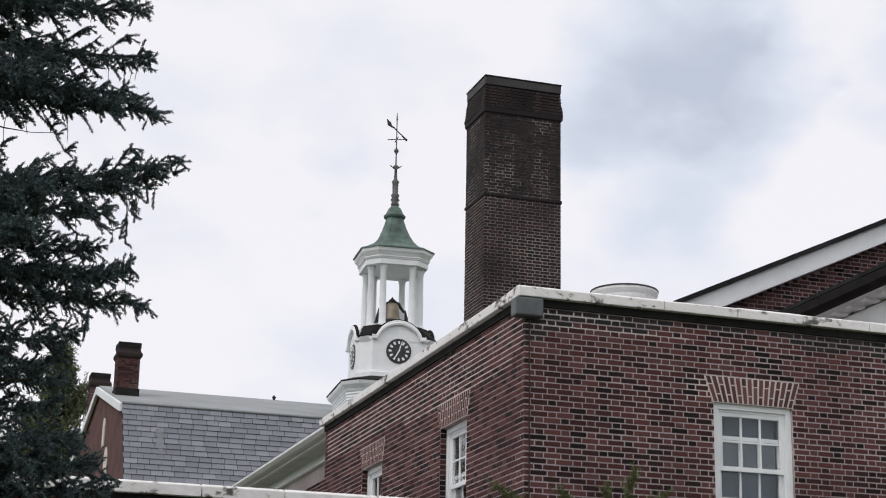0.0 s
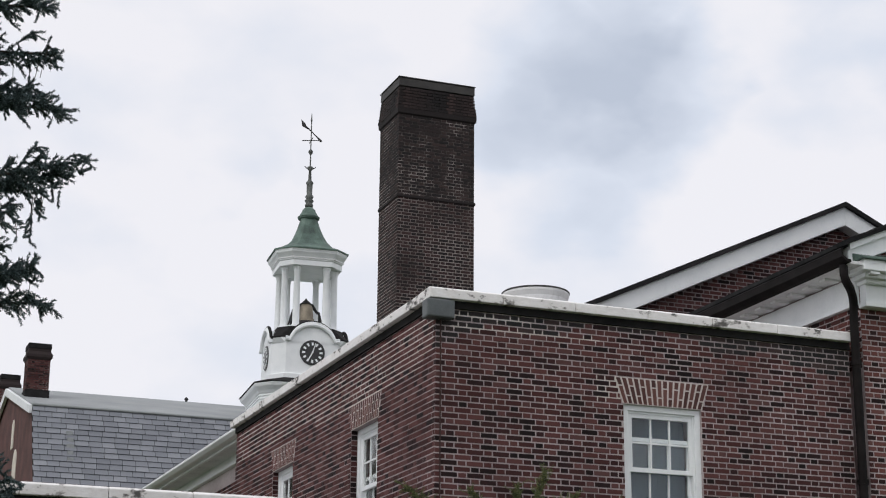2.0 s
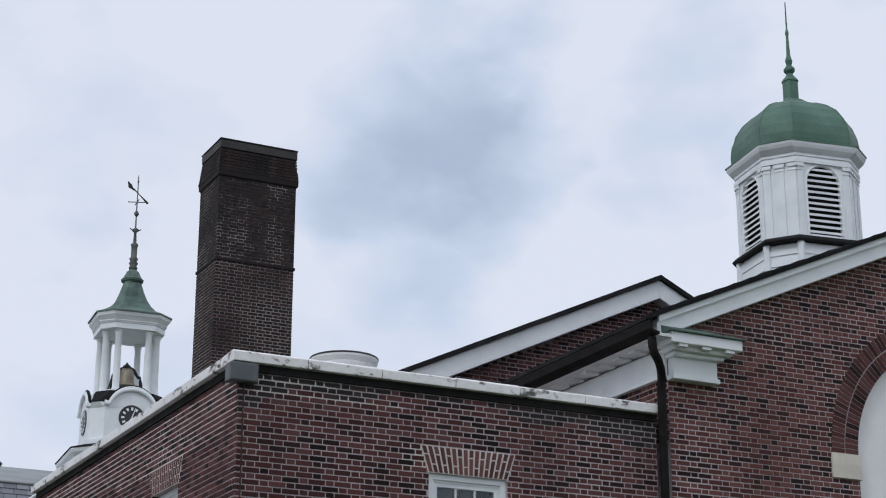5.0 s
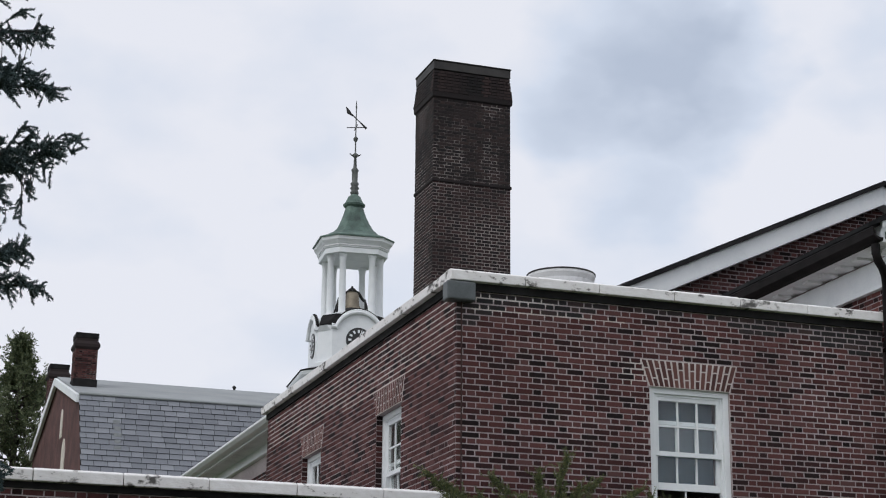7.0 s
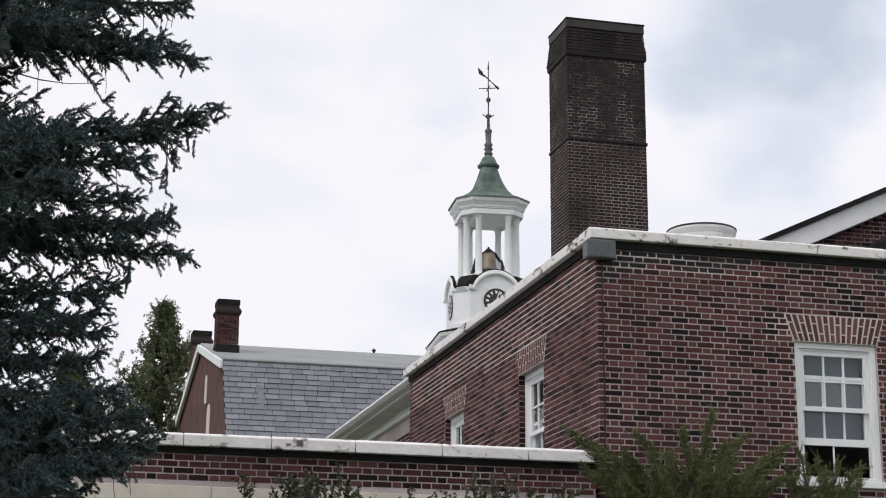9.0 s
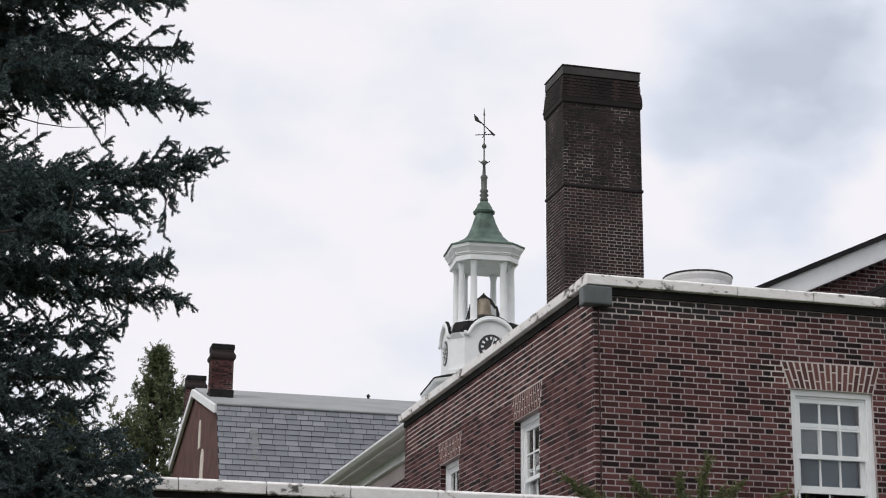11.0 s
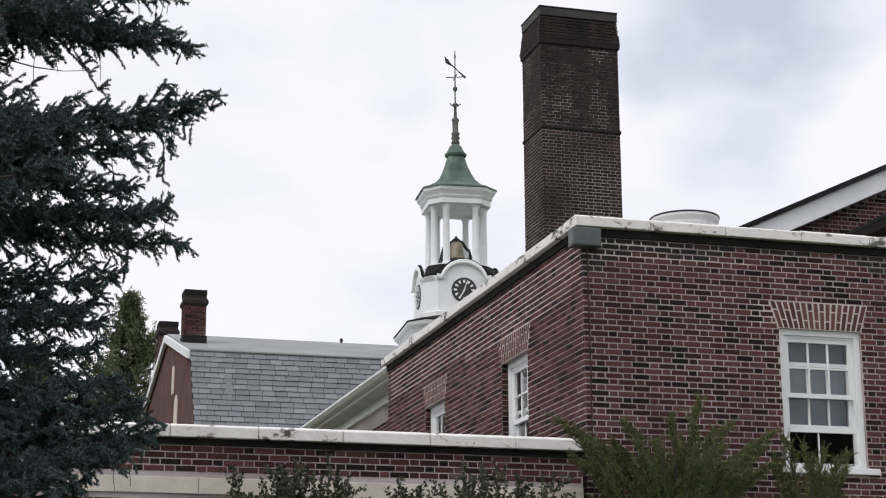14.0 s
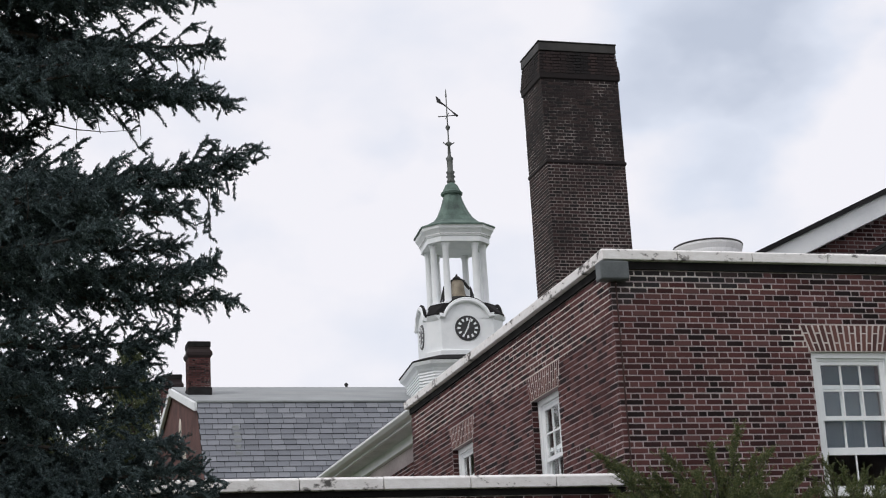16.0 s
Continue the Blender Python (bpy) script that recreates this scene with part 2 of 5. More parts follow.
YEW = mat("yew_needles", [(0.0, (0.028, 0.042, 0.016)), (0.4, (0.064, 0.088, 0.031)), (0.75, (0.138, 0.166, 0.055)), (1.0, (0.26, 0.265, 0.10))], 1.8, 9, 0.75, bump=0, source="island")
HEDGE = mat("hedge_leaves", [(0.0, (0.022, 0.030, 0.017)), (0.5, (0.052, 0.064, 0.034)), (1.0, (0.11, 0.12, 0.06))], 1.8, 9, 0.7, bump=0, source="island")
FAR_LEAF = mat("olive_foliage", [(0.0, (0.034, 0.05, 0.024)), (0.5, (0.085, 0.11, 0.050)), (1.0, (0.175, 0.195, 0.095))], 0.8, 5, 0.8, bump=0, source="island")
# blind tinted blue-grey in place of the sky reflection on the panes
BLIND = mat("sky_tinted_blind_cloth", [(0.3, (0.072, 0.105, 0.135)), (0.7, (0.105, 0.145, 0.18))], 3, 60, 0.9, bump=0.15)
PLASTER = mat("room_plaster", [(0.3, (0.10, 0.10, 0.10)), (0.7, (0.14, 0.14, 0.135))], 3, 40, 0.9, bump=0.1)
BLACK_FACE = mat("black_clock_enamel", [(0.3, (0.012, 0.012, 0.013)), (0.7, (0.03, 0.03, 0.031))], 5, 40, 0.4, bump=0.05)


def glass():
    m = bpy.data.materials.new("window_glass")
    m.use_nodes = True
    b = m.node_tree.nodes["Principled BSDF"]
    b.inputs["Base Color"].default_value = (0.93, 0.96, 0.97, 1)
    b.inputs["Transmission Weight"].default_value, b.inputs["Roughness"].default_value, b.inputs["IOR"].default_value = 1.0, 0.02, 1.4
    return m


GLASS = glass()


# ---- mesh helpers ----
class Shape:
    """Vertices and faces, gathered piece by piece."""

    def __init__(self):
        self.v, self.f = [], []

    def add(self, verts, faces):
        k = len(self.v)
        self.v += [tuple(p) for p in verts]
        self.f += [tuple(i + k for i in f) for f in faces]
        return self

    def box(self, x0, y0, z0, x1, y1, z1):
        v = [(x, y, z) for x in (x0, x1) for y in (y0, y1) for z in (z0, z1)]
        return self.add(v, [(0, 1, 3, 2), (4, 6, 7, 5), (0, 4, 5, 1), (2, 3, 7, 6), (0, 2, 6, 4), (1, 5, 7, 3)])

    def prism(self, poly, way):
        """A polygon of 3D points drawn out along a vector."""
        n, way = len(poly), Vector(way)
        v = [Vector(p) for p in poly]
        v += [p + way for p in v]
        f = [tuple(range(n))[::-1], tuple(range(n, 2 * n))] + [(i, (i + 1) % n, n + (i + 1) % n, n + i) for i in range(n)]
        return self.add(v, f)

    def rings(self, rings, caps=True):
        """Skin over rings of equally many points."""
        n = len(rings[0])
        v = [p for r in rings for p in r]
        f = [(k * n + i, k * n + (i + 1) % n, (k + 1) * n + (i + 1) % n, (k + 1) * n + i) for k in range(len(rings) - 1) for i in range(n)]
        if caps:
            f += [tuple(range(n))[::-1], tuple(range((len(rings) - 1) * n, len(rings) * n))]
        return self.add(v, f)

    def lathe(self, cx, cy, profile, n=16, phase=0.0):
        """profile: (radius, z) from the bottom up."""
        return self.rings([[(cx + r * math.cos(phase + 2 * math.pi * i / n), cy + r * math.sin(phase + 2 * math.pi * i / n), z) for i in range(n)] for r, z in profile])

    def tube(self, path, r, n=8):
        rings = []
        path = [Vector(p) for p in path]
        radii = [float(q) for q in r] if isinstance(r, (list, tuple)) else [r] * len(path)
        for k, p in enumerate(path):
            d = (path[min(k + 1, len(path) - 1)] - path[max(k - 1, 0)]).normalized()
            a = d.cross(Vector((0, 0, 1)) if abs(d.z) < 0.95 else Vector((1, 0, 0))).normalized()
            b = a.cross(d)
            rings.append([p + radii[k] * (math.cos(2 * math.pi * i / n) * a + math.sin(2 * math.pi * i / n) * b) for i in range(n)])
        return self.rings(rings)

    def mesh(self, name):
        me = bpy.data.meshes.new(name)
        me.from_pydata(self.v, [], self.f)
        me.validate()
        return me


def part(name, shape, material, parent=None, label="", bevel=0.0, smooth=False):
    """Links a shape as one mesh under a thing or a part."""
    me = shape.mesh(name) if isinstance(shape, Shape) else shape
    if bevel or isinstance(shape, Shape):
        bm = bmesh.new()
        bm.from_mesh(me)
        if len(bm.faces) < 60000:
            if name == "wall":
                bmesh.ops.remove_doubles(bm, verts=bm.verts, dist=0.0005)
            bmesh.ops.recalc_face_normals(bm, faces=bm.faces)
        bm.to_mesh(me)
        bm.free()
    me.materials.clear()
    me.materials.append(material)
    if smooth:
        me.polygons.foreach_set("use_smooth", [True] * len(me.polygons))
        me.update()
    ob = new(name, me)
    if bevel:
        b = ob.modifiers.new("bevel", "BEVEL")
        b.width, b.segments, b.limit_method = bevel, 2, "ANGLE"
    if parent:
        ob.parent = parent
        if parent.matrix_basis != Matrix():
            ob.matrix_parent_inverse = parent.matrix_basis.inverted()
    if label:
        tagged(ob, label)
    return ob


def thing(name, label, category, group="", kind="", at=(0, 0, 0)):
    ob = new(name)
    ob.location = at
    return tagged(ob, label, category, group, kind)


# ---- brickwork ----
COURSE, LONG, SHORT, JOINT = 0.0677, 0.2002, 0.0942, 0.0135
REAL_BRICKS = {}


def brick_cells(width, height, seed, first=0):
    """Flemish bond: start, end and bed height of each brick over a width and a height."""
    rnd = random.Random(seed)
    period = LONG + SHORT + 2 * JOINT
    for c in range(int(height / COURSE) + 1):
        u = -0.25 * period - ((c + first) % 2) * period / 2 + rnd.uniform(-0.008, 0.008)
        long = True
        while u < width:
            w = (LONG if long else SHORT)
            a, b = max(u, 0.0), min(u + w, width)
            if b - a > 0.025:
                yield a, b, c * COURSE
            u += w + JOINT
            long = not long


def brickwork(wall, origin, along, out, width, height, keep, material=None, seed=1, singles=None, proud=0.006, stained=None, first=0, one=None):
    """Bricks over a plane: joined into one mesh, but for those that singles() names, which are pieces of their own."""
    o, a, n = Vector(origin), Vector(along), Vector(out)
    rnd = random.Random(seed)
    s, wet, made = Shape(), Shape(), 0
    h = COURSE - JOINT
    for u0, u1, z in brick_cells(width, height, seed, first):
        if callable(keep):
            kept = keep(u0, u1, z, z + h)
            if not kept:
                continue
            if kept is not True:
                u0, u1 = kept
        else:
            u0, u1 = trimmed(u0, u1, z, z + h, keep)
            if u1 - u0 < 0.02:
                continue
        p = proud * rnd.uniform(0.6, 1.5)
        dz = rnd.uniform(-0.0015, 0.0015)
        worn = stained and stained(u0, z)
        if singles and not worn and made < 290 and singles(u0, z) and min(abs(u1 - u0 - LONG), abs(u1 - u0 - SHORT)) < 1e-4:
            key = (round(u1 - u0, 4), tuple(a), tuple(n), one)
            if key not in REAL_BRICKS:
                t, w = Shape(), u1 - u0
                c = 0.003
                v = [a * x + Vector((0, 0, zz)) + n * 0.0 for x, zz in ((0, 0), (w, 0), (w, h), (0, h))] + [a * x + Vector((0, 0, zz)) + n * proud for x, zz in ((c, c), (w - c, c), (w - c, h - c), (c, h - c))]
                t.add(v, [(4, 5, 6, 7), (0, 1, 5, 4), (1, 2, 6, 5), (2, 3, 7, 6), (3, 0, 4, 7)])
                me = t.mesh("brick")
                me.materials.append(one or BRICK_ONE)
                REAL_BRICKS[key] = me
            ob = new("brick", REAL_BRICKS[key])
            ob.parent = wall
            ob.location = o + a * u0 + Vector((0, 0, z + dz)) + n * rnd.uniform(0.0, 0.002)
            made += 1
            continue
        c = 0.003
        v = [o + a * x + Vector((0, 0, zz + dz)) - n * 0.004 for x, zz in ((u0, z), (u1, z), (u1, z + h), (u0, z + h))]
        v += [o + a * x + Vector((0, 0, zz + dz)) + n * p for x, zz in ((u0 + c, z + c), (u1 - c, z + c), (u1 - c, z + h - c), (u0 + c, z + h - c))]
        (wet if worn else s).add(v, [(4, 5, 6, 7), (0, 1, 5, 4), (1, 2, 6, 5), (2, 3, 7, 6), (3, 0, 4, 7)])
    if wet.v:
        ob = new("stained_brickwork", wet.mesh("stained_brickwork"))
        ob.data.materials.append(BRICK_STAIN)
        ob.parent = wall
        tagged(ob, "brick courses blackened by water", kind="stuff")
    ob = new("brickwork", s.mesh("brickwork"))
    ob.data.materials.append(material or BRICK_MANY)
    ob.parent = wall
    return tagged(ob, kind="stuff")


def trimmed(u0, u1, z0, z1, holes):
    """A brick cut back to the edges of holes (left edge, right edge, bottom, top, splay of both edges at the top)."""
    for a, b, low, high, splay in holes:
        if z1 > low + 0.004 and z0 < high - 0.004:
            e = splay * min(max(((z0 + z1) / 2 - low) / (high - low), 0), 1)
            a, b = a - e, b + e
            if u1 > a and u0 < b:
                if u0 < a and u1 > b:
                    u1 = a
                elif u0 < a:
                    u1 = min(u1, a)
                elif u1 > b:
                    u0 = max(u0, b)
                else:
                    return 0.0, 0.0
    return u0, u1


# ---- ground ----
g = Shape()
g.add([(-2500, -2500, GROUND), (2500, -2500, GROUND), (2500, 2500, GROUND), (-2500, 2500, GROUND)], [(0, 1, 2, 3)])
tagged(part("ground", g, GRASS), "mown green lawn round the brick buildings", "ground", kind="structure")


# ---- windows ----
def sash_window(house, at, along, inward, width=1.05, height=1.61, raised=0.37, blind=True, deep=0.0):
    """A six-over-six sash window, its lower sash pushed up. at: the opening's lower corner on the wall's face."""
    o, a, n = Vector(at) + deep * Vector(inward), Vector(along), Vector(inward)

    def bar(s, u0, u1, z0, z1, d0, d1):
        p = [o + a * u + n * d + Vector((0, 0, z)) for u in (u0, u1) for d in (d0, d1) for z in (z0, z1)]
        s.add(p, [(0, 1, 3, 2), (4, 6, 7, 5), (0, 4, 5, 1), (2, 3, 7, 6), (0, 2, 6, 4), (1, 5, 7, 3)])

    def ring(lo_u, hi_u, lo_z, hi_z, side, foot, d0, d1):
        """A frame of one piece: outer edges, width of its sides and of its foot."""
        out = [(lo_u, lo_z), (hi_u, lo_z), (hi_u, hi_z), (lo_u, hi_z)]
        inn = [(lo_u + side, lo_z + foot), (hi_u - side, lo_z + foot), (hi_u - side, hi_z - side), (lo_u + side, hi_z - side)]
        v = [o + a * u + n * d + Vector((0, 0, z)) for d in (d0, d1) for loop in (out, inn) for u, z in loop]
        f = []
        for k in range(4):
            m = (k + 1) % 4
            f += [(k, m, 4 + m, 4 + k), (8 + k, 12 + k, 12 + m, 8 + m), (k, 8 + k, 8 + m, m), (4 + k, 4 + m, 12 + m, 12 + k)]
        return Shape().add(v, f)

    fw = 0.075
    w = part("window", ring(0, width, 0, height, fw, 0.05, 0.035, 0.17), WHITE, house, "white-painted wooden sash window with six-over-six panes", bevel=0.006)
    part("moulding", ring(fw + 0.001, width - fw - 0.001, 0.051, height - fw - 0.001, 0.025, 0.004, 0.06, 0.14), WHITE, w, bevel=0.004)
    sill = Shape()
    bar(sill, -0.05, width + 0.12, -0.075, 0.0, -0.06 - deep, 0.12)
    part("window_sill", sill, WHITE, w, "white window sill", bevel=0.008)
    u0, u1 = fw + 0.025, width - fw - 0.025
    mid = 0.81

    def sash(name, z0, z1, d, low):
        s = Shape()
        r = 0.045
        bar(s, u0, u0 + r, z0, z1, d, d + 0.04)
        bar(s, u1 - r, u1, z0, z1, d, d + 0.04)
        bar(s, u0 + r, u1 - r, z0, z0 + (0.085 if low else 0.055), d, d + 0.04)
        bar(s, u0 + r, u1 - r, z1 - 0.05, z1, d, d + 0.04)
        zb, zt = z0 + (0.085 if low else 0.055), z1 - 0.05
        cw = (u1 - u0 - 2 * r) / 3
        for k in (1, 2):
            bar(s, u0 + r + k * cw - 0.011, u0 + r + k * cw + 0.011, zb, zt, d + 0.006, d + 0.034)
        zm = (zb + zt) / 2
        for k in range(3):
            bar(s, u0 + r + k * cw + (0.011 if k else 0), u0 + r + (k + 1) * cw - (0.011 if k < 2 else 0), zm - 0.011, zm + 0.011, d + 0.008, d + 0.032)
        part(name, s, WHITE, w, bevel=0.003)
        for k in range(3):
            for za, zc in ((zb, zm - 0.011), (zm + 0.011, zt)):
                p = Shape()
                bar(p, u0 + r + k * cw + 0.004, u0 + r + (k + 1) * cw - 0.004, za, zc, d + 0.016, d + 0.020)
                ob = part("pane", p, GLASS, w)
                ob.visible_shadow = False

    sash("upper_sash", mid, height - fw - 0.025, 0.07, False)
    sash("lower_sash", 0.05 + raised, mid + 0.055 + raised, 0.115, True)
    bl = Shape()
    for k in range(24 if blind else 0):
        ua, ub = u0 + 0.02 + (u1 - u0 - 0.04) * k / 24, u0 + 0.02 + (u1 - u0 - 0.04) * (k + 1) / 24
        d = 0.24 + 0.002 * math.sin(k * 1.3)
        bar(bl, ua, ub, 0.05 + raised + 0.09, height - 0.04, d, d + 0.004)
    if blind:
        part("blind", bl, BLIND, w, "roller blind behind the panes, tinted blue-grey like reflected sky")
    # thin screen bar in the open lower part
    sc = Shape()
    bar(sc, width * 0.47, width * 0.47 + 0.016, 0.05, 0.05 + raised, 0.125, 0.14)
    part("screen_bar", sc, WHITE, w)
    return w


def jack_arch(wall, at, along, out, width, height=0.322, splay=0.11, count=16):
    """A flat arch of splayed upright bricks over an opening, in pale joints."""
    o, a, n = Vector(at), Vector(along), Vector(out)

    def quad(u00, u01, z0, u10, u11, z1, d0, d1):
        v = [o + a * u + Vector((0, 0, z)) + n * d for d in (d0, d1) for u, z in ((u00, z0), (u01, z0), (u11, z1), (u10, z1))]
        return Shape().add(v, [(4, 5, 6, 7), (0, 1, 5, 4), (1, 2, 6, 5), (2, 3, 7, 6), (3, 0, 4, 7), (3, 2, 1, 0)])

    part("arch_bed", quad(-0.005, width + 0.005, 0, -splay, width + splay, height, 0.0, 0.005), MORTAR_PALE, wall)
    for k in range(count):
        def at_u(f, z):
            lo, hi = f * width, -splay + f * (width + 2 * splay)
            return lo + (hi - lo) * z / height
        f0, f1 = (k + 0.17) / count, (k + 0.83) / count
        cut = height * (0.32 if k % 2 else 0.68)
        for z0, z1 in ((0.008, cut - 0.008), (cut + 0.008, height - 0.010)):
            part("arch_brick", quad(at_u(f0, z0), at_u(f1, z0), z0, at_u(f0, z1), at_u(f1, z1), z1, 0.003, 0.009), BRICK_ARCH, wall)


def slab_wall(xs, zs, holes, box):
    """Boxes over the cells of a grid but for those inside holes."""
    s = Shape()
    for x0, x1 in zip(xs, xs[1:]):
        for z0, z1 in zip(zs, zs[1:]):
            if not any(h[0] <= (x0 + x1) / 2 <= h[1] and h[2] <= (z0 + z1) / 2 <= h[3] for h in holes):
                box(s, x0, x1, z0, z1)
    return s


# ---- brick wing with the sash windows ----
WX, WY, WTOP = 5.60, 8.85, 7.13
wing = thing("brick_wing", "red-brown brick wing with white stained coping and sash windows", "building")
hole_r = (2.40, 3.45, 4.585, 6.19)
s = slab_wall([0, hole_r[0], hole_r[1], WX], [GROUND, hole_r[2], hole_r[3], WTOP], [hole_r], lambda s, a, b, c, d: s.box(a, 0, c, b, 0.3, d))
wall_r = part("wall", s, MORTAR, wing)
holes_l = [(1.96, 3.01, 4.585, 6.19), (5.62, 6.67, 4.585, 6.19)]
s = slab_wall([0.3, 1.96, 3.01, 5.62, 6.67, WY], [GROUND, 4.585, 6.19, WTOP], holes_l, lambda s, a, b, c, d: s.box(0.0, a, c, 0.3, b, d))
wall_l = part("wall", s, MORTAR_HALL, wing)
s = Shape().box(0.3, WY - 0.3, GROUND, WX, WY, WTOP).box(WX - 0.3, 0.3, GROUND, WX, WY - 0.3, WTOP)
part("wall", s, MORTAR, wing)
part("roof", Shape().box(0.3, 0.3, WTOP - 0.25, WX - 0.3, WY - 0.3, WTOP - 0.06), GRAVEL, wing)
part("inner_floor", Shape().box(0.3, 0.3, 3.55, WX - 0.3, WY - 0.3, 3.75), PLASTER, wing)
sash_window(wing, (hole_r[0], 0, hole_r[2]), (1, 0, 0), (0, 1, 0))
for h in holes_l:
    sash_window(wing, (0, h[1], h[2]), (0, -1, 0), (1, 0, 0), raised=0.12, blind=False, deep=0.05)
jack_arch(wall_r, (hole_r[0], 0, hole_r[3]), (1, 0, 0), (0, -1, 0), 1.05)
for h in holes_l:
    jack_arch(wall_l, (0, h[1], h[3]), (0, -1, 0), (-1, 0, 0), 1.05)


# brick reveals of the side windows
for h in holes_l:
    for c in range(24):
        z = h[2] + c * COURSE
        part("reveal_brick", Shape().box(0.004, h[1] - 0.006, z, 0.082, h[1] + 0.002, min(z + COURSE - JOINT, h[3])), BRICK_ONE, wall_l)
# paler repointed joints
for x0, x1, z0, z1 in ((0.18, 2.1, 6.895, 6.965), (2.05, 2.36, 6.19, 6.5), (0.2, 1.2, 7.03, 7.10)):
    part("pale_joint", Shape().box(x0, -0.002, z0, x1, 0.0, z1), MORTAR_PALE, wall_r)
for y0, y1, z0, z1 in ((0.05, 8.7, 6.62, 7.08), (0.4, 4.6, 6.48, 6.62)):
    part("pale_joint", Shape().box(-0.002, y0, z0, 0.0, y1, z1), MORTAR_PALE, wall_l)


# dark strip painted in for the shadow under the coping, then the coping stones
part("drip_band", Shape().box(-0.035, -0.035, WTOP, WX, 0.3, WTOP + 0.09).box(-0.035, 0.3, WTOP, 0.3, WY, WTOP + 0.09), DARK_TRIM, wing, "dark strip for the shadow under the coping")


def coping_run(house, start, end, out, z, lip=0.11, back=0.36, height=0.135, piece=0.95, seed=3):
    """Coping stones end to end along a wall's top, their upper faces sloping in a little."""
    rnd = random.Random(seed)
    a, b, n = Vector(start), Vector(end), Vector(out)
    d = (b - a).normalized()
    total = (b - a).length
    u = 0.0
    while u < total - 0.02:
        w = min(piece * rnd.uniform(0.93, 1.07), total - u)
        if total - u - w < 0.3:
            w = total - u
        p0 = a + d * (u + 0.004)
        dz = rnd.uniform(-0.004, 0.004)
        prof = [(lip, z), (lip + 0.004, z + height * 0.82), (lip - 0.05, z + height + dz), (-back, z + height * 0.9), (-back, z)]
        sh = Shape().prism([p0 + n * q + Vector((0, 0, zz)) for q, zz in prof], d * (w - 0.008))
        part("coping_stone", sh, COPING, house, bevel=0.010)
        u += w


coping_run(wing, (-0.11, 0, 0), (WX, 0, 0), (0, -1, 0), WTOP + 0.09)
coping_run(wing, (0, 0.37, 0), (0, WY + 0.05, 0), (-1, 0, 0), WTOP + 0.09, seed=5)
s = Shape().box(-0.15, -0.125, 6.985, 0.195, 0.06, 7.205)
part("corner_box", s, GREY_METAL, wing, "grey sheet-metal box at the parapet corner", bevel=0.02)
part("lightning_rod_cable", Shape().tube([(0.055, -0.022, 6.99), (0.06, -0.022, 5.5), (0.06, -0.022, GROUND)], 0.009, 6), CABLE, wing, "thin brown cable down the corner")


# ---- roof vent ----
vent = thing("roof_vent", "white round metal vent drum on the flat roof", "vent", at=(1.83, 1.25, WTOP - 0.06))
part("drum", Shape().lathe(1.83, 1.25, [(0.40, WTOP - 0.06), (0.40, 7.68), (0.425, 7.74), (0.425, 7.77), (0.38, 7.77), (0.36, 7.72)], 40), WHITE_OLD, vent, smooth=False)
part("rim", Shape().lathe(1.83, 1.25, [(0.427, 7.768), (0.433, 7.772), (0.433, 7.784), (0.427, 7.79), (0.40, 7.79), (0.40, 7.768)], 40), CAP_METAL, vent, "dark rim")


# ---- tall chimney ----
CX0, CX1, CY0, CY1 = 4.27, 5.92, 13.36, 14.5
chim = thing("brick_chimney", "tall square soot-darkened brick chimney stack with stepped cap", "chimney", at=(5.1, 13.8, GROUND))
stack = part("shaft", Shape().box(CX0, CY0, GROUND, CX1, CY1, 13.06), MORTAR_CHIM, chim)
upper_stack = part("upper_shaft", Shape().box(CX0, CY0, 13.06, CX1, CY1, 14.84), MORTAR_SOOT, chim, "soot-blackened upper shaft")

# collar, corbel and cap
part("collar", Shape().box(CX0 - 0.025, CY0 - 0.025, 13.03, CX1 + 0.025, CY1 + 0.025, 13.09), BRICK_SOOT, chim, "projecting brick course", bevel=0.01)
s = Shape()
s.rings([[(CX0 - e, CY0 - e, z), (CX1 + e, CY0 - e, z), (CX1 + e, CY1 + e, z), (CX0 - e, CY1 + e, z)] for e, z in ((0.0, 14.80), (0.035, 14.83), (0.04, 14.93), (0.012, 15.14), (-0.005, 15.20), (-0.02, 15.42))])
part("corbel", s, BRICK_SOOT, chim, "stepped brick shoulder", bevel=0.006)
for c in range(7):
    e = 0.036 - 0.05 * c / 7 + 0.004
    z = 14.935 + c * COURSE
    brickwork(stack, (CX0 - e, CY0 - e, z), (1, 0, 0), (0, -1, 0), CX1 - CX0 + 2 * e, 0.03, lambda *q: True, BRICK_SOOT, 60 + c, proud=0.008, first=c)
    brickwork(stack, (CX0 - e, CY1 + e, z), (0, -1, 0), (-1, 0, 0), CY1 - CY0 + 2 * e, 0.03, lambda *q: True, BRICK_SOOT, 70 + c, proud=0.008, first=c)
part("cap", Shape().box(CX0 - 0.01, CY0 - 0.01, 15.42, CX1 + 0.01, CY1 + 0.01, 15.60).box(CX0 - 0.025, CY0 - 0.025, 15.60, CX1 + 0.025, CY1 + 0.025, 15.63), CAP_METAL, chim, "dark weathered metal cap band", bevel=0.015)
part("flue", Shape().box(CX0 + 0.15, CY0 + 0.15, 15.62, CX1 - 0.15, CY1 - 0.15, 15.66), ROOF_DARK, chim)


# ---- gabled hall on the far side of the wing ----
SL = 0.434
HX0, HR, HY = 5.73, 16.2, -0.12
def hall_top(x):
    return 9.57 + SL * (x - 8.60) if x <= HR else hall_top(2 * HR - x)


hall = thing("gabled_hall", "brick hall with a low-pitched gable and white raking boards", "building")
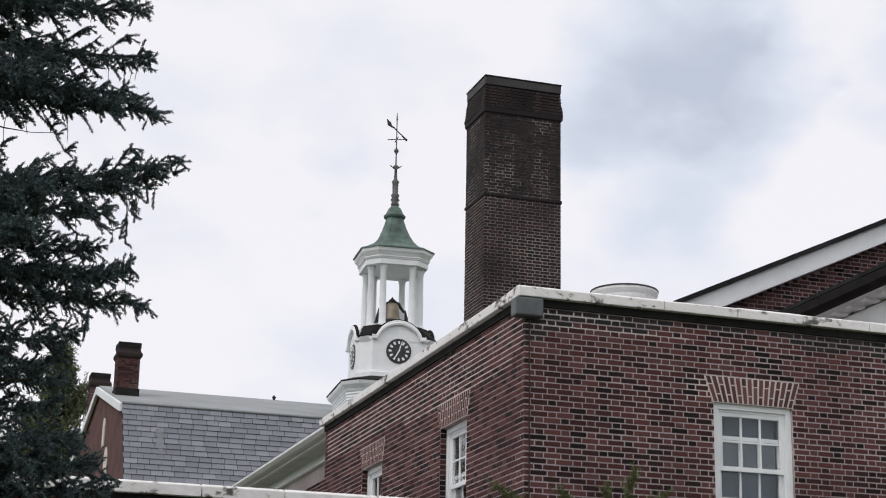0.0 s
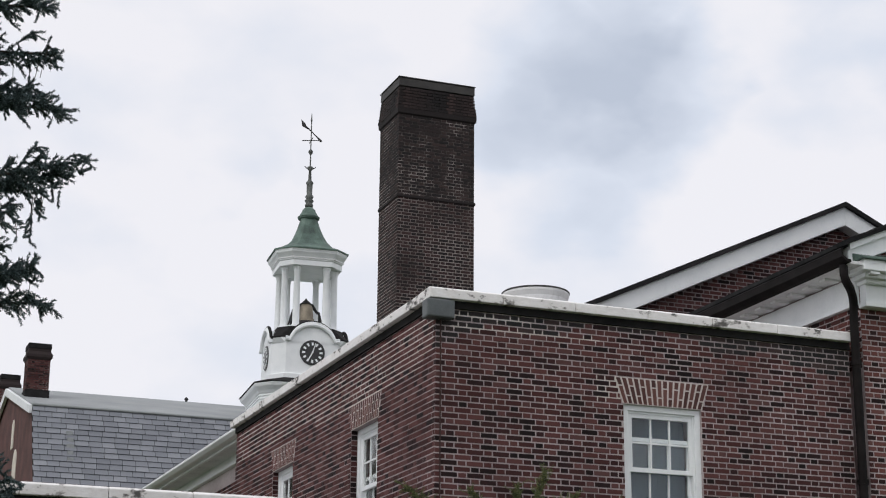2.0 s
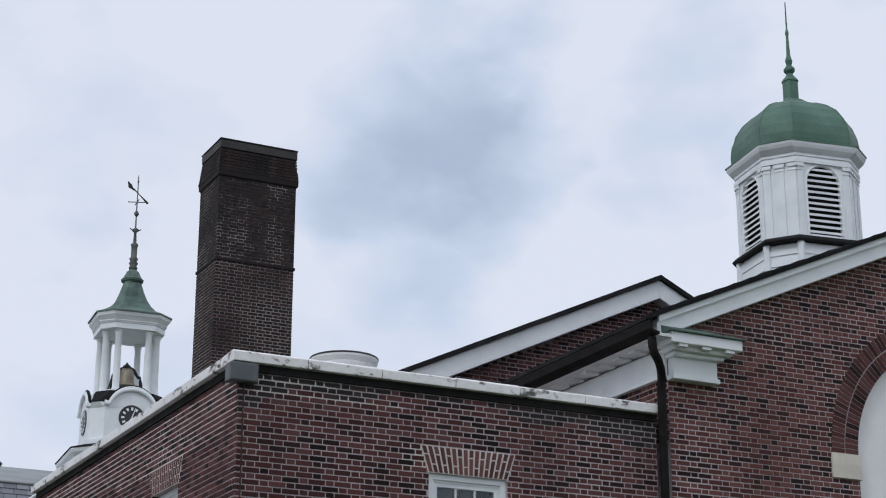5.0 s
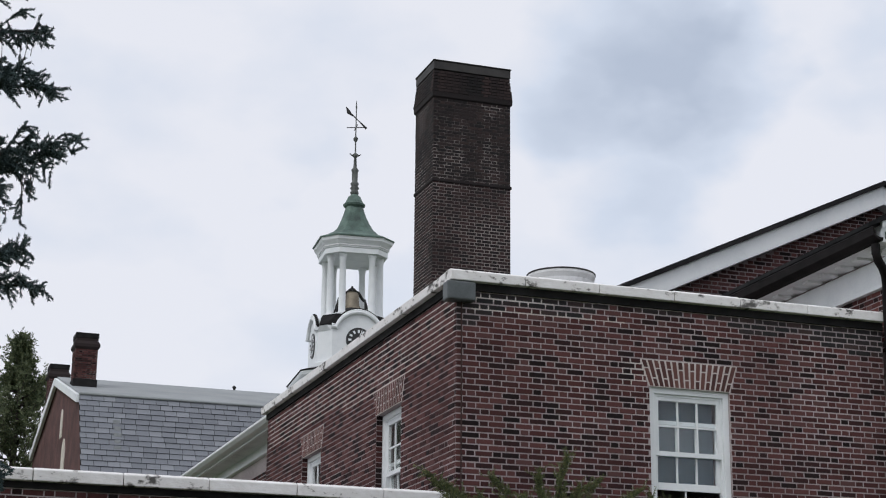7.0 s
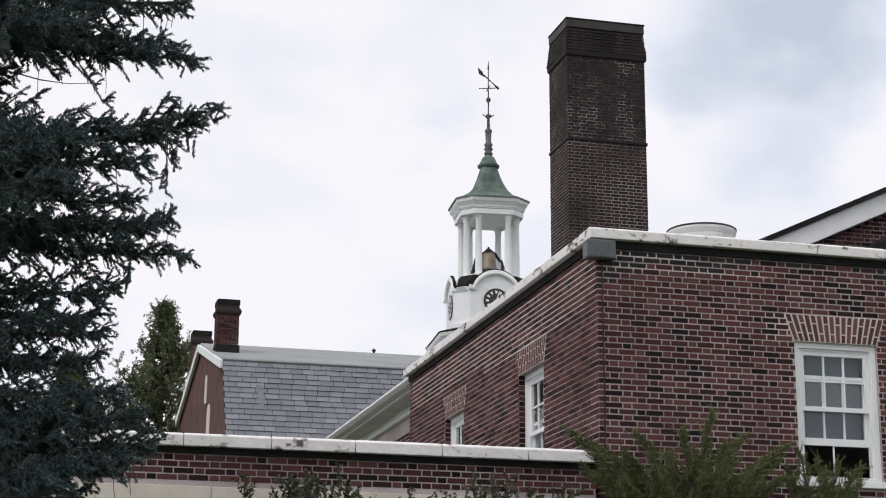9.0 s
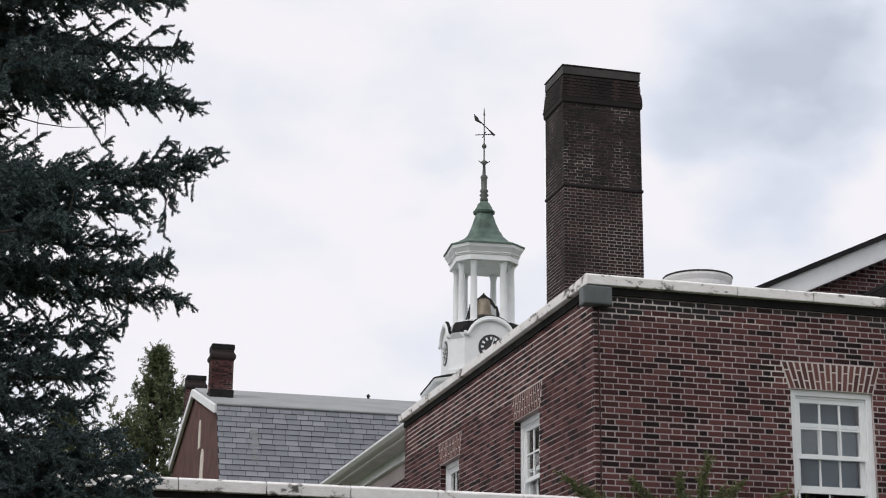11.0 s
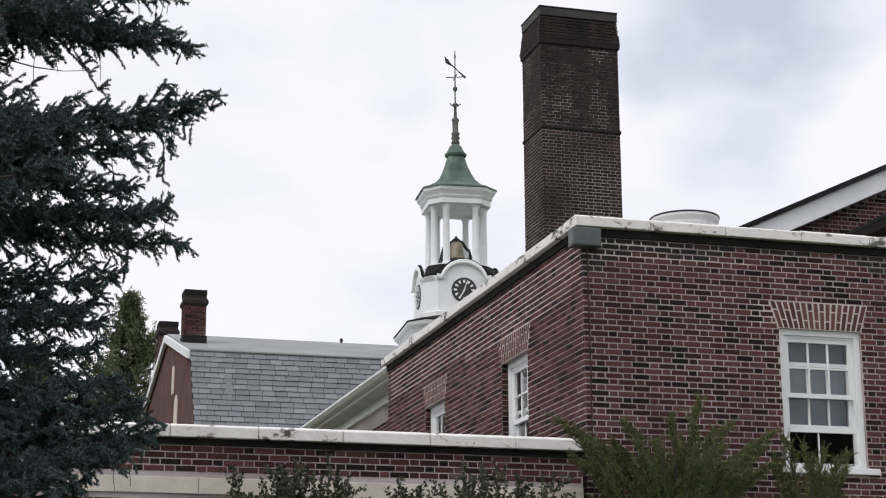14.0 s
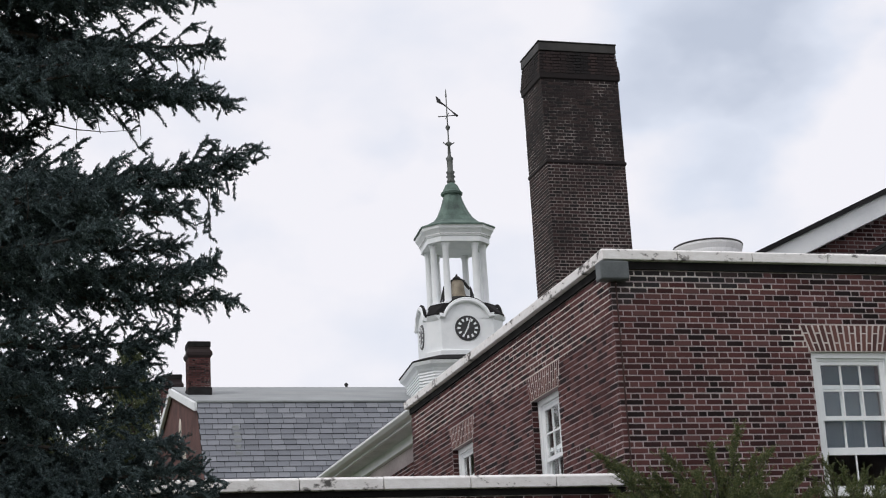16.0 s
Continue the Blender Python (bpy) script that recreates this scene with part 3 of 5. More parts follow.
ARC_X, ARC_R, ARC_Z = 10.30, 1.58, 6.99


def arch_low(x):
    d = abs(x - ARC_X)
    return ARC_Z + math.sqrt(max(ARC_R ** 2 - d * d, 0)) if d < ARC_R else None


xs = [HX0, ARC_X - ARC_R] + [ARC_X - ARC_R * math.cos(math.pi * k / 28) for k in range(1, 28)] + [ARC_X + ARC_R, HR, 2 * HR - HX0]
s = Shape()
for x0, x1 in zip(xs, xs[1:]):
    mid = (x0 + x1) / 2
    b0 = b1 = GROUND
    if abs(mid - ARC_X) < ARC_R:
        b0 = arch_low(x0) or ARC_Z
        b1 = arch_low(x1) or ARC_Z
    s.prism([(x0, HY, b0), (x1, HY, b1), (x1, HY, hall_top(x1)), (x0, HY, hall_top(x0))], (0, 0.35, 0))
hall_wall = part("wall", s, MORTAR, hall)
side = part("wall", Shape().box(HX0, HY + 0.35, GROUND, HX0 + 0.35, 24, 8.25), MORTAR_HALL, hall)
part("wall", Shape().box(2 * HR - HX0 - 0.35, HY + 0.35, GROUND, 2 * HR - HX0, 24, 8.25).box(HX0 + 0.35, 23.65, GROUND, 2 * HR - HX0 - 0.35, 24, 8.25), MORTAR, hall)
# arch panel, ring, imposts
s = Shape()
pts = [(ARC_X - ARC_R, 0, GROUND), (ARC_X + ARC_R, 0, GROUND)] + [(ARC_X + ARC_R * math.cos(math.pi * k / 28), 0, ARC_Z + ARC_R * math.sin(math.pi * k / 28)) for k in range(29)]
s.prism([(x, HY + 0.10, z) for x, _, z in pts], (0, 0.12, 0))
part("arch_panel", s, STUCCO, hall, "plain pale panel filling the brick arch")
part("arch_bed", Shape().rings([[(ARC_X + r * math.cos(math.pi * k / 40), y, ARC_Z + r * math.sin(math.pi * k / 40)) for r, y in ((ARC_R, HY - 0.011), (2.016, HY - 0.011), (2.016, HY + 0.05), (ARC_R, HY + 0.05))] for k in range(41)]), MORTAR_HALL, hall)
for ring in range(2):
    ra, rb = ARC_R + 0.01 + ring * 0.225, ARC_R + 0.215 + ring * 0.225
    count = 76 + 10 * ring
    for k in range(count):
        t0, t1 = math.pi * (k + 0.09) / count, math.pi * (k + 0.91) / count
        poly = [(ARC_X - r * math.cos(t), HY - 0.010, ARC_Z + r * math.sin(t)) for r, t in ((ra, t0), (rb, t0), (rb, t1), (ra, t1))]
        part("arch_brick", Shape().prism(poly, (0, -0.007, 0)), BRICK_ONE, hall)
for x in (ARC_X - ARC_R - 0.46, ARC_X + ARC_R - 0.02):
    part("impost", Shape().box(x, HY - 0.035, 6.65, x + 0.48, HY + 0.1, 6.985), CREAM, hall, "cream stone impost block", bevel=0.008)
# raking boards, roof
for sgn in (1, -1):
    def X(x):
        return x if sgn > 0 else 2 * HR - x
    x0, x1 = 5.45, HR
    z0, z1 = hall_top(x0) , hall_top(x1)
    y = HY - 0.22
    part("raking_board", Shape().prism([(X(x0), y, z0 - 0.06), (X(x1), y, z1 - 0.06), (X(x1), y, z1 + 0.22), (X(x0), y, z0 + 0.22)], (0, 0.2, 0)), WHITE, hall, "white raking board", bevel=0.01)
    part("raking_moulding", Shape().prism([(X(x0), y - 0.05, z0 + 0.14), (X(x1), y - 0.05, z1 + 0.14), (X(x1), y - 0.05, z1 + 0.22), (X(x0), y - 0.05, z0 + 0.22)], (0, 0.05, 0)), WHITE, hall)
    xe = 5.22
    ze = hall_top(xe) + 0.22
    part("roof", Shape().prism([(X(xe), y - 0.09, ze), (X(HR), y - 0.09, z1 + 0.22), (X(HR), y - 0.09, z1 + 0.27), (X(xe), y - 0.09, ze + 0.05)], (0, 24.6, 0)), ROOF_DARK, hall, "dark slate roof")
# rough slate edge along the visible rake
rnd = random.Random(4)
for k in range(40):
    x = 5.5 + k * 0.27
    z = hall_top(x) + 0.265
    part("slate", Shape().prism([(x, HY - 0.33, z), (x + 0.26, HY - 0.33, z + 0.26 * SL), (x + 0.26, HY - 0.33, z + 0.26 * SL + 0.018), (x - 0.01, HY - 0.33, z + 0.026 + rnd.uniform(0, 0.014))], (0, 0.5, 0)), ROOF_DARK, hall)
# cornice return with its copper cover
s = Shape().box(5.55, -0.52, 8.06, 6.63, HY, 8.20)
part("cornice_return", s, WHITE, hall, "white boxed cornice return", bevel=0.012)
part("return_bed", Shape().box(5.63, -0.42, 8.00, 6.53, HY, 8.06).box(5.70, -0.34, 7.95, 6.46, HY, 8.00), WHITE, hall, bevel=0.01)
part("return_frieze", Shape().box(5.735, -0.26, 7.72, 6.40, HY, 7.95).box(5.71, -0.285, 7.66, 6.425, HY, 7.72), WHITE, hall, "white frieze block", bevel=0.008)
s = Shape().prism([(5.51, -0.56, 8.20), (5.51, HY, 8.20), (5.51, HY, 8.40), (5.51, -0.56, 8.225)], (0.80, 0, 0))
s.add([(6.31, -0.56, 8.20), (6.68, -0.56, 8.20), (6.68, HY, 8.20), (6.31, HY, 8.20), (6.31, -0.56, 8.225), (6.68, -0.56, 8.225), (6.68, HY, 8.225), (6.31, HY, 8.40)], [(0, 1, 5, 4), (1, 2, 6, 5), (4, 5, 6, 7), (0, 4, 7, 3), (0, 3, 2, 1), (3, 7, 6, 2)])
part("return_cover", s, COPPER, hall, "green copper cover", bevel=0.006)
# eave along the side: frieze, soffit, gutter
part("frieze_board", Shape().box(HX0 - 0.05, HY + 0.0, 7.76, HX0, 5.5, 8.08).box(HX0 - 0.075, HY + 0.0, 7.70, HX0, 5.5, 7.76), WHITE, hall, "white frieze under the eave", bevel=0.006)
part("soffit", Shape().box(5.34, -0.5, 8.12, HX0, 5.5, 8.16), WHITE_OLD, hall, "weathered white soffit")
for k in range(14):
    y = -0.2 + k * 0.4
    part("modillion", Shape().box(5.44, y, 8.08, 5.66, y + 0.14, 8.12), WHITE_OLD, hall, bevel=0.006)
g = Shape()
prof = [(5.34, 8.12), (5.27, 8.13), (5.20, 8.18), (5.19, 8.27), (5.22, 8.27), (5.23, 8.20), (5.29, 8.16), (5.34, 8.16)]
g.prism([(x, -0.56, z) for x, z in prof], (0, 6.05, 0))
part("gutter", g, PIPE_BROWN, hall, "dark brown eave gutter", bevel=0.004)
part("eave_course", Shape().prism([(5.24, -0.34, 8.30), (5.52, -0.34, 8.42), (5.52, -0.34, 8.46), (5.22, -0.34, 8.33)], (0, 5.8, 0)), ROOF_DARK, hall, "dark slate course over the gutter")
for k in range(3):
    part("return_bracket", Shape().box(5.66 + k * 0.36, -0.50, 8.02, 5.80 + k * 0.36, -0.425, 8.06), WHITE, hall, bevel=0.006)
part("gutter_lip", Shape().tube([(5.20, -0.57, 8.275), (5.20, 5.5, 8.275)], 0.014, 6), PIPE_BROWN, hall)
part("downpipe", Shape().tube([(5.30, -0.44, 8.10), (5.30, -0.44, 7.98), (5.33, -0.43, 7.90), (5.42, -0.38, 7.83), (5.52, -0.28, 7.76), (5.57, -0.22, 7.66), (5.585, -0.18, 7.5), (5.585, -0.18, 6.0), (5.585, -0.18, GROUND)], 0.055, 12), PIPE_BROWN, hall, "dark brown round downpipe", smooth=True)
for z in (6.9, 5.4, 4.0):
    part("pipe_clamp", Shape().lathe(5.585, -0.18, [(0.065, z), (0.068, z + 0.06)], 12), PIPE_BROWN, hall)


# ---- rear gable ----
GS, GX, GZ, GY = 0.4625, 9.34, 11.155, 5.60
rear = thing("rear_gable", "brick gable with white raking boards behind the hall", "building")


def rear_top(x):
    return GZ - 0.38 - GS * abs(x - GX)


s = Shape()
s.prism([(2.6, GY, 7.0), (16.3, GY, 7.0), (16.3, GY, rear_top(16.3)), (GX, GY, rear_top(GX)), (2.6, GY, rear_top(2.6))], (0, 0.3, 0))
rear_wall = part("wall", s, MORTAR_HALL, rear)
part("wall", Shape().box(2.6, GY + 0.3, GROUND, 2.9, 12.2, 7.9).box(2.6, GY, GROUND, 5.7, GY + 0.3, 7.0).box(2.9, 11.9, GROUND, 5.7, 12.2, 7.9), MORTAR, rear)
for sgn in (1, -1):
    def X(x):
        return GX - sgn * x
    a, b = 0.0, 7.2
    za, zb = GZ, GZ - GS * b
    y = GY - 0.25
    part("raking_board", Shape().prism([(X(a), y, za - 0.40), (X(b), y, zb - 0.40), (X(b), y, zb - 0.08), (X(a), y, za - 0.08)], (0, 0.24, 0)), WHITE, rear, "white raking board", bevel=0.01)
    part("roof", Shape().prism([(X(a), y - 0.06, za - 0.08), (X(b), y - 0.06, zb - 0.08), (X(b), y - 0.06, zb), (X(a), y - 0.06, za)], (0, 6.9, 0)), ROOF_DARK, rear, "dark slate roof")


# ---- cupola on the hall's ridge ----
KX, KY = 16.09, 10.0


def octo(d, z, cut=0.76):
    """A square d across with corners cut off by faces of the given width."""
    h = d / 2
    k = h - cut / math.sqrt(2)
    return [(KX + x, KY + y, z) for x, y in ((h, -k), (h, k), (k, h), (-k, h), (-h, k), (-h, -k), (-k, -h), (k, -h))]


cup = thing("cupola", "white louvred cupola with cut corners and a green copper dome", "cupola", at=(KX, KY, 12.6))
part("base", Shape().rings([octo(2.36, 11.6), octo(2.36, 13.80)]), WHITE, cup, bevel=0.01)
for k in range(9):
    z = 11.72 + k * 0.23
    part("clapboard", Shape().rings([octo(2.405, z), octo(2.372, z + 0.222)]), WHITE, cup)
for x, y, z in octo(2.385, 11.6):
    part("corner_board", Shape().lathe(x, y, [(0.085, 11.6), (0.085, 13.8)], 8), WHITE, cup)
part("skirt", Shape().rings([octo(2.60, 13.80), octo(2.64, 13.84), octo(2.62, 13.87), octo(2.48, 13.94)]), DARK_TRIM, cup, "dark skirt flashing")
DB, CUT = 2.36, 0.76
WIDE = DB - CUT * math.sqrt(2)
# solid black core paints the shade of the hollow behind the louvres
part("body", Shape().rings([octo(DB - 0.30, 13.9), octo(DB - 0.30, 15.7)]), IRON, cup)
for k in range(8):
    a = k * math.pi / 4
    n, t = Vector((math.cos(a), math.sin(a), 0)), Vector((-math.sin(a), math.cos(a), 0))
    wide = k % 2 == 0
    # half the face, and how far it lies from the axis
    h = (WIDE if wide else CUT) / 2
    away = DB / 2 if wide else (DB / 2 - CUT / math.sqrt(2) / 2) * math.sqrt(2)
    o = Vector((KX, KY, 0)) + n * (away - 0.09)

    def P(u, d, z):
        return o + t * u + n * d + Vector((0, 0, z))
    if wide:
        w, spring, foot = 0.40, 15.13, 14.00
        arc = [(w * math.cos(math.pi * i / 16), spring + w * math.sin(math.pi * i / 16)) for i in range(17)]
        sh = Shape()
        for u0, u1, z0, z1 in ((-h, -w, 13.92, 15.70), (w, h, 13.92, 15.70), (-w, w, 13.92, foot)):
            sh.prism([P(u0, 0, z0), P(u1, 0, z0), P(u1, 0, z1), P(u0, 0, z1)], n * 0.09)
        for (ua, za), (ub, zb) in zip(arc, arc[1:]):
            sh.prism([P(ua, 0, za), P(ub, 0, zb), P(ub, 0, 15.70), P(ua, 0, 15.70)], n * 0.09)
        fr = part("panel", sh, WHITE, cup)
        ring = [P(w + 0.02, 0.09, foot)] + [P(u * 1.05, 0.09, spring + (z - spring) * 1.05) for u, z in arc] + [P(-w - 0.02, 0.09, foot)]
        part("arch_moulding", Shape().tube(ring, 0.022, 6), WHITE, fr)
        z = foot + 0.03
        while z < spring + w - 0.05:
            half = w if z < spring else math.sqrt(max(w * w - (z - spring) ** 2, 0))
            if half > 0.06:
                part("louver", Shape().prism([P(-half, 0.0, z + 0.055), P(-half, 0.088, z), P(-half, 0.088, z + 0.045), P(-half, 0.0, z + 0.09)], t * 2 * half), WHITE, fr)
            z += 0.125
        spots = ((-h + 0.075, 0.07), (h - 0.075, 0.07))
    else:
        part("panel", Shape().prism([P(-h, 0, 13.92), P(h, 0, 13.92), P(h, 0, 15.70), P(-h, 0, 15.70)], n * 0.09), WHITE, cup)
        spots = ((-h + 0.09, 0.085), (0.0, 0.10), (h - 0.09, 0.085))
    for u, wd in spots:
        pil = part("pilaster", Shape().prism([P(u - wd, 0.09, 13.95), P(u + wd, 0.09, 13.95), P(u + wd, 0.09, 15.52), P(u - wd, 0.09, 15.52)], n * 0.03), WHITE, cup, bevel=0.006)
        part("capital", Shape().prism([P(u - wd - 0.012, 0.09, 15.46), P(u + wd + 0.012, 0.09, 15.46), P(u + wd + 0.03, 0.09, 15.54), P(u - wd - 0.03, 0.09, 15.54)], n * 0.06), WHITE, pil, bevel=0.006)
        part("necking", Shape().prism([P(u - wd - 0.01, 0.09, 15.38), P(u + wd + 0.01, 0.09, 15.38), P(u + wd + 0.01, 0.09, 15.405), P(u - wd - 0.01, 0.09, 15.405)], n * 0.042), WHITE, pil)
part("architrave", Shape().rings([octo(DB + 0.10, 15.55), octo(DB + 0.10, 15.63), octo(DB + 0.04, 15.635), octo(DB + 0.04, 15.70)]), WHITE, cup, bevel=0.006)
part("cornice", Shape().rings([octo(DB + 0.08, 15.70), octo(DB + 0.08, 15.76), octo(DB + 0.16, 15.80), octo(DB + 0.26, 15.86), octo(DB + 0.32, 15.93), octo(DB + 0.34, 15.98)]), WHITE, cup, bevel=0.008)
part("cornice_flashing", Shape().rings([octo(DB + 0.36, 15.98), octo(DB + 0.36, 16.005), octo(DB + 0.10, 16.03)]), COPPER_DOME, cup, "green copper edge")
prof = [(1.23, 16.00), (1.245, 16.10), (1.25, 16.24), (1.22, 16.46), (1.14, 16.70), (1.00, 16.93), (0.80, 17.11), (0.56, 17.24), (0.30, 17.31), (0.14, 17.33)]
dome = part("dome", Shape().rings([octo(2 * r, z, 0.62 * r) for r, z in prof]), COPPER_DOME, cup, "green copper dome with standing seams")
for k in range(8):
    seam = [Vector(octo(2 * r, z, 0.62 * r)[k]) for r, z in prof[:-1]]
    part("rib", Shape().tube(seam, 0.014, 6), COPPER_DOME, dome)
part("plinth", Shape().rings([octo(0.60, 17.26, 0.06), octo(0.60, 17.36, 0.06), octo(0.36, 17.47, 0.05)]), COPPER_DOME, cup, "green copper plinth", bevel=0.008)
part("finial", Shape().rings([octo(d, z, c) for d, z, c in ((0.30, 17.44, 0.08), (0.30, 17.90, 0.08), (0.33, 17.91, 0.09), (0.33, 17.94, 0.09), (0.23, 18.02, 0.08))]).lathe(KX, KY, [(0.115, 18.01), (0.075, 18.10), (0.13, 18.17), (0.13, 18.22), (0.06, 18.31), (0.085, 18.42), (0.045, 18.55), (0.03, 19.0), (0.045, 19.1), (0.02, 19.2), (0.012, 19.85)], 14), COPPER_DOME, cup, "green copper finial")
cup.rotation_euler.z = radians(-9.5)
cup.scale = (0.945, 0.945, 1.0)


# ---- clock tower ----
TX, TY = 11.56, 44.0
tower = thing("clock_tower", "white wooden clock tower with open belfry and green copper roof", "tower", at=(TX, TY, 10))


def cham(w, c, z, cx=TX, cy=TY):
    """A square of half-width w with its corners cut by c."""
    k = w - c
    return [(cx + x, cy + y, z) for x, y in ((w, -k), (w, k), (k, w), (-k, w), (-w, k), (-w, -k), (-k, -w), (k, -w))]


part("base", Shape().rings([cham(1.88, 0.5, 8.0), cham(1.88, 0.5, 15.1)]), WHITE, tower, bevel=0.02)
for k in range(24):
    z = 12.4 + k * 0.11
    part("clapboard", Shape().rings([cham(1.92, 0.5, z), cham(1.885, 0.5, z + 0.1)]), WHITE, tower)
part("base_cornice", Shape().rings([cham(1.92, 0.5, 15.02), cham(1.96, 0.5, 15.12), cham(2.08, 0.52, 15.24), cham(2.12, 0.54, 15.34), cham(2.10, 0.54, 15.38)]), WHITE, tower, bevel=0.01)
part("base_roof", Shape().rings([cham(2.14, 0.54, 15.38), cham(2.14, 0.54, 15.41), cham(1.5, 0.5, 15.68)]), DARK_TRIM, tower, "dark sloping flashing")
part("pod_plinth", Shape().rings([cham(1.54, 0.48, 15.60), cham(1.54, 0.48, 15.82), cham(1.47, 0.48, 15.86)]), WHITE, tower)
part("clock_stage", Shape().rings([cham(1.44, 0.46, 15.8), cham(1.44, 0.46, 17.06)]), WHITE, tower, bevel=0.01)
# cornice that bends up over each clock, and the lead deck behind it
for k in range(4):
    a = k * math.pi / 2 - math.pi / 2
    n, t = Vector((math.cos(a), math.sin(a), 0)), Vector((-math.sin(a), math.cos(a), 0))

    def P(u, d, z):
        return Vector((TX, TY, 0)) + n * (1.44 + d) + t * u + Vector((0, 0, z))
    R, zc = 0.90, 16.80
    lo = math.asin(0.30 / R)
    arc = [(R * math.cos(lo + (math.pi - 2 * lo) * i / 16), zc + R * math.sin(lo + (math.pi - 2 * lo) * i / 16)) for i in range(17)]
    stage = part("gablet", Shape().prism([P(arc[0][0], -0.55, 17.0)] + [P(u, -0.55, z) for u, z in arc] + [P(arc[-1][0], -0.55, 17.0)], n * 0.55), WHITE, tower)
    line = [P(1.02, 0, 17.12)] + [P(u, 0, z) for u, z in arc] + [P(-1.02, 0, 17.12)]
    part("cornice", Shape().tube([p + n * 0.05 + Vector((0, 0, 0.0)) for p in line], 0.075, 8), WHITE, stage)
    part("cornice_top", Shape().tube([p + n * 0.06 + Vector((0, 0, 0.085)) for p in line], 0.04, 6), WHITE, stage)
    part("lead_cover", Shape().tube([p + n * 0.0 + Vector((0, 0, 0.115)) for p in line], 0.065, 8), DARK_TRIM, stage)
    c = Vector((TX, TY, 16.66)) + n * 1.44
    face_ = part("clock_face", Shape().rings([[c + n * d + (t * math.cos(2 * math.pi * i / 40) + Vector((0, 0, math.sin(2 * math.pi * i / 40)))) * r for i in range(40)] for r, d in ((0.47, 0.0), (0.47, 0.03), (0.44, 0.035))]), BLACK_FACE, tower, "black round clock dial with white hour marks")
    for i in range(12):
        b = 2 * math.pi * i / 12
        rd, sd = t * math.cos(b) + Vector((0, 0, math.sin(b))), -t * math.sin(b) + Vector((0, 0, math.cos(b)))
        part("hour_mark", Shape().prism([c + n * 0.036 + rd * 0.27 - sd * 0.03, c + n * 0.036 + rd * 0.38 - sd * 0.042, c + n * 0.036 + rd * 0.38 + sd * 0.042, c + n * 0.036 + rd * 0.27 + sd * 0.03], n * 0.012), WHITE, face_)
    for ang, ln_, wd in ((72, 0.36, 0.022), (242, 0.25, 0.032)):
        b = radians(ang)
        rd, sd = t * math.cos(b) + Vector((0, 0, math.sin(b))), -t * math.sin(b) + Vector((0, 0, math.cos(b)))
        part("clock_hand", Shape().prism([c + n * 0.05 - rd * 0.06 - sd * wd, c + n * 0.05 + rd * ln_ - sd * wd * 0.6, c + n * 0.05 + rd * (ln_ + 0.04), c + n * 0.05 + rd * ln_ + sd * wd * 0.6, c + n * 0.05 - rd * 0.06 + sd * wd], n * 0.01), WHITE, face_)
part("chamfer_cornice", Shape().rings([cham(1.42, 0.40, 17.00), cham(1.42, 0.32, 17.08), cham(1.42, 0.24, 17.18)]), WHITE, tower)
part("deck", Shape().rings([cham(1.40, 0.18, 17.18), cham(1.40, 0.2, 17.24), cham(1.22, 0.42, 17.64), cham(1.22, 0.42, 17.68)]), DARK_TRIM, tower, "dark lead deck under the belfry")
part("deck_curb", Shape().rings([cham(1.2, 0.5, 17.62), cham(1.2, 0.5, 17.74)]), WHITE, tower)
col = [(0.17, 17.70), (0.17, 17.78), (0.145, 17.82), (0.135, 17.86), (0.13, 18.7), (0.115, 19.84), (0.14, 19.88), (0.115, 19.92), (0.16, 19.98), (0.16, 20.06)]
for q in range(4):
    for off in (-14.5, 14.5):
        a = radians(45 + 90 * q + off)
        part("column", Shape().lathe(TX + 1.10 * math.cos(a), TY + 1.10 * math.sin(a), col, 14), WHITE, tower, smooth=True)
part("entablature", Shape().rings([cham(1.19, 0.45, 20.06), cham(1.19, 0.45, 20.26), cham(1.22, 0.46, 20.28), cham(1.22, 0.46, 20.34), cham(1.29, 0.48, 20.46), cham(1.35, 0.51, 20.54), cham(1.38, 0.53, 20.66)]), WHITE, tower, bevel=0.01)
part("dentils", Shape().rings([cham(1.25, 0.47, 20.33), cham(1.25, 0.47, 20.37)]), WHITE_OLD, tower)
roof = part("belfry_roof", Shape().rings([cham(w, w * 0.40, z) for w, z in ((1.42, 20.66), (1.42, 20.71), (1.14, 20.84), (0.86, 21.02), (0.68, 21.22), (0.54, 21.48), (0.42, 21.78), (0.325, 22.10), (0.29, 22.22))]), COPPER, tower, "green copper bell-shaped roof")
part("roof_collar", Shape().lathe(TX, TY, [(0.30, 22.14), (0.41, 22.22), (0.43, 22.29), (0.36, 22.35), (0.29, 22.48), (0.24, 22.60), (0.13, 22.70)], 16), COPPER, roof)
part("spire", Shape().lathe(TX, TY, [(0.13, 22.66), (0.17, 22.78), (0.12, 22.88), (0.18, 22.96), (0.12, 23.04), (0.17, 23.14), (0.11, 23.22), (0.12, 23.62), (0.15, 23.70), (0.07, 23.80), (0.05, 24.2), (0.15, 24.30), (0.03, 24.40), (0.025, 24.84), (0.09, 24.93), (0.09, 25.0), (0.025, 25.08), (0.02, 26.2), (0.035, 26.25), (0.01, 26.55)], 12), VERDIGRIS_DARK, tower, "tapering dark metal spire", smooth=True)
vane = part("weathervane", Shape().tube([(TX - 0.34, TY + 0.1, 25.44), (TX + 0.34, TY - 0.1, 25.44)], 0.018, 6).tube([(TX, TY - 0.34, 25.44), (TX, TY + 0.34, 25.44)], 0.018, 6), IRON, tower, "black iron weathervane with pointer")
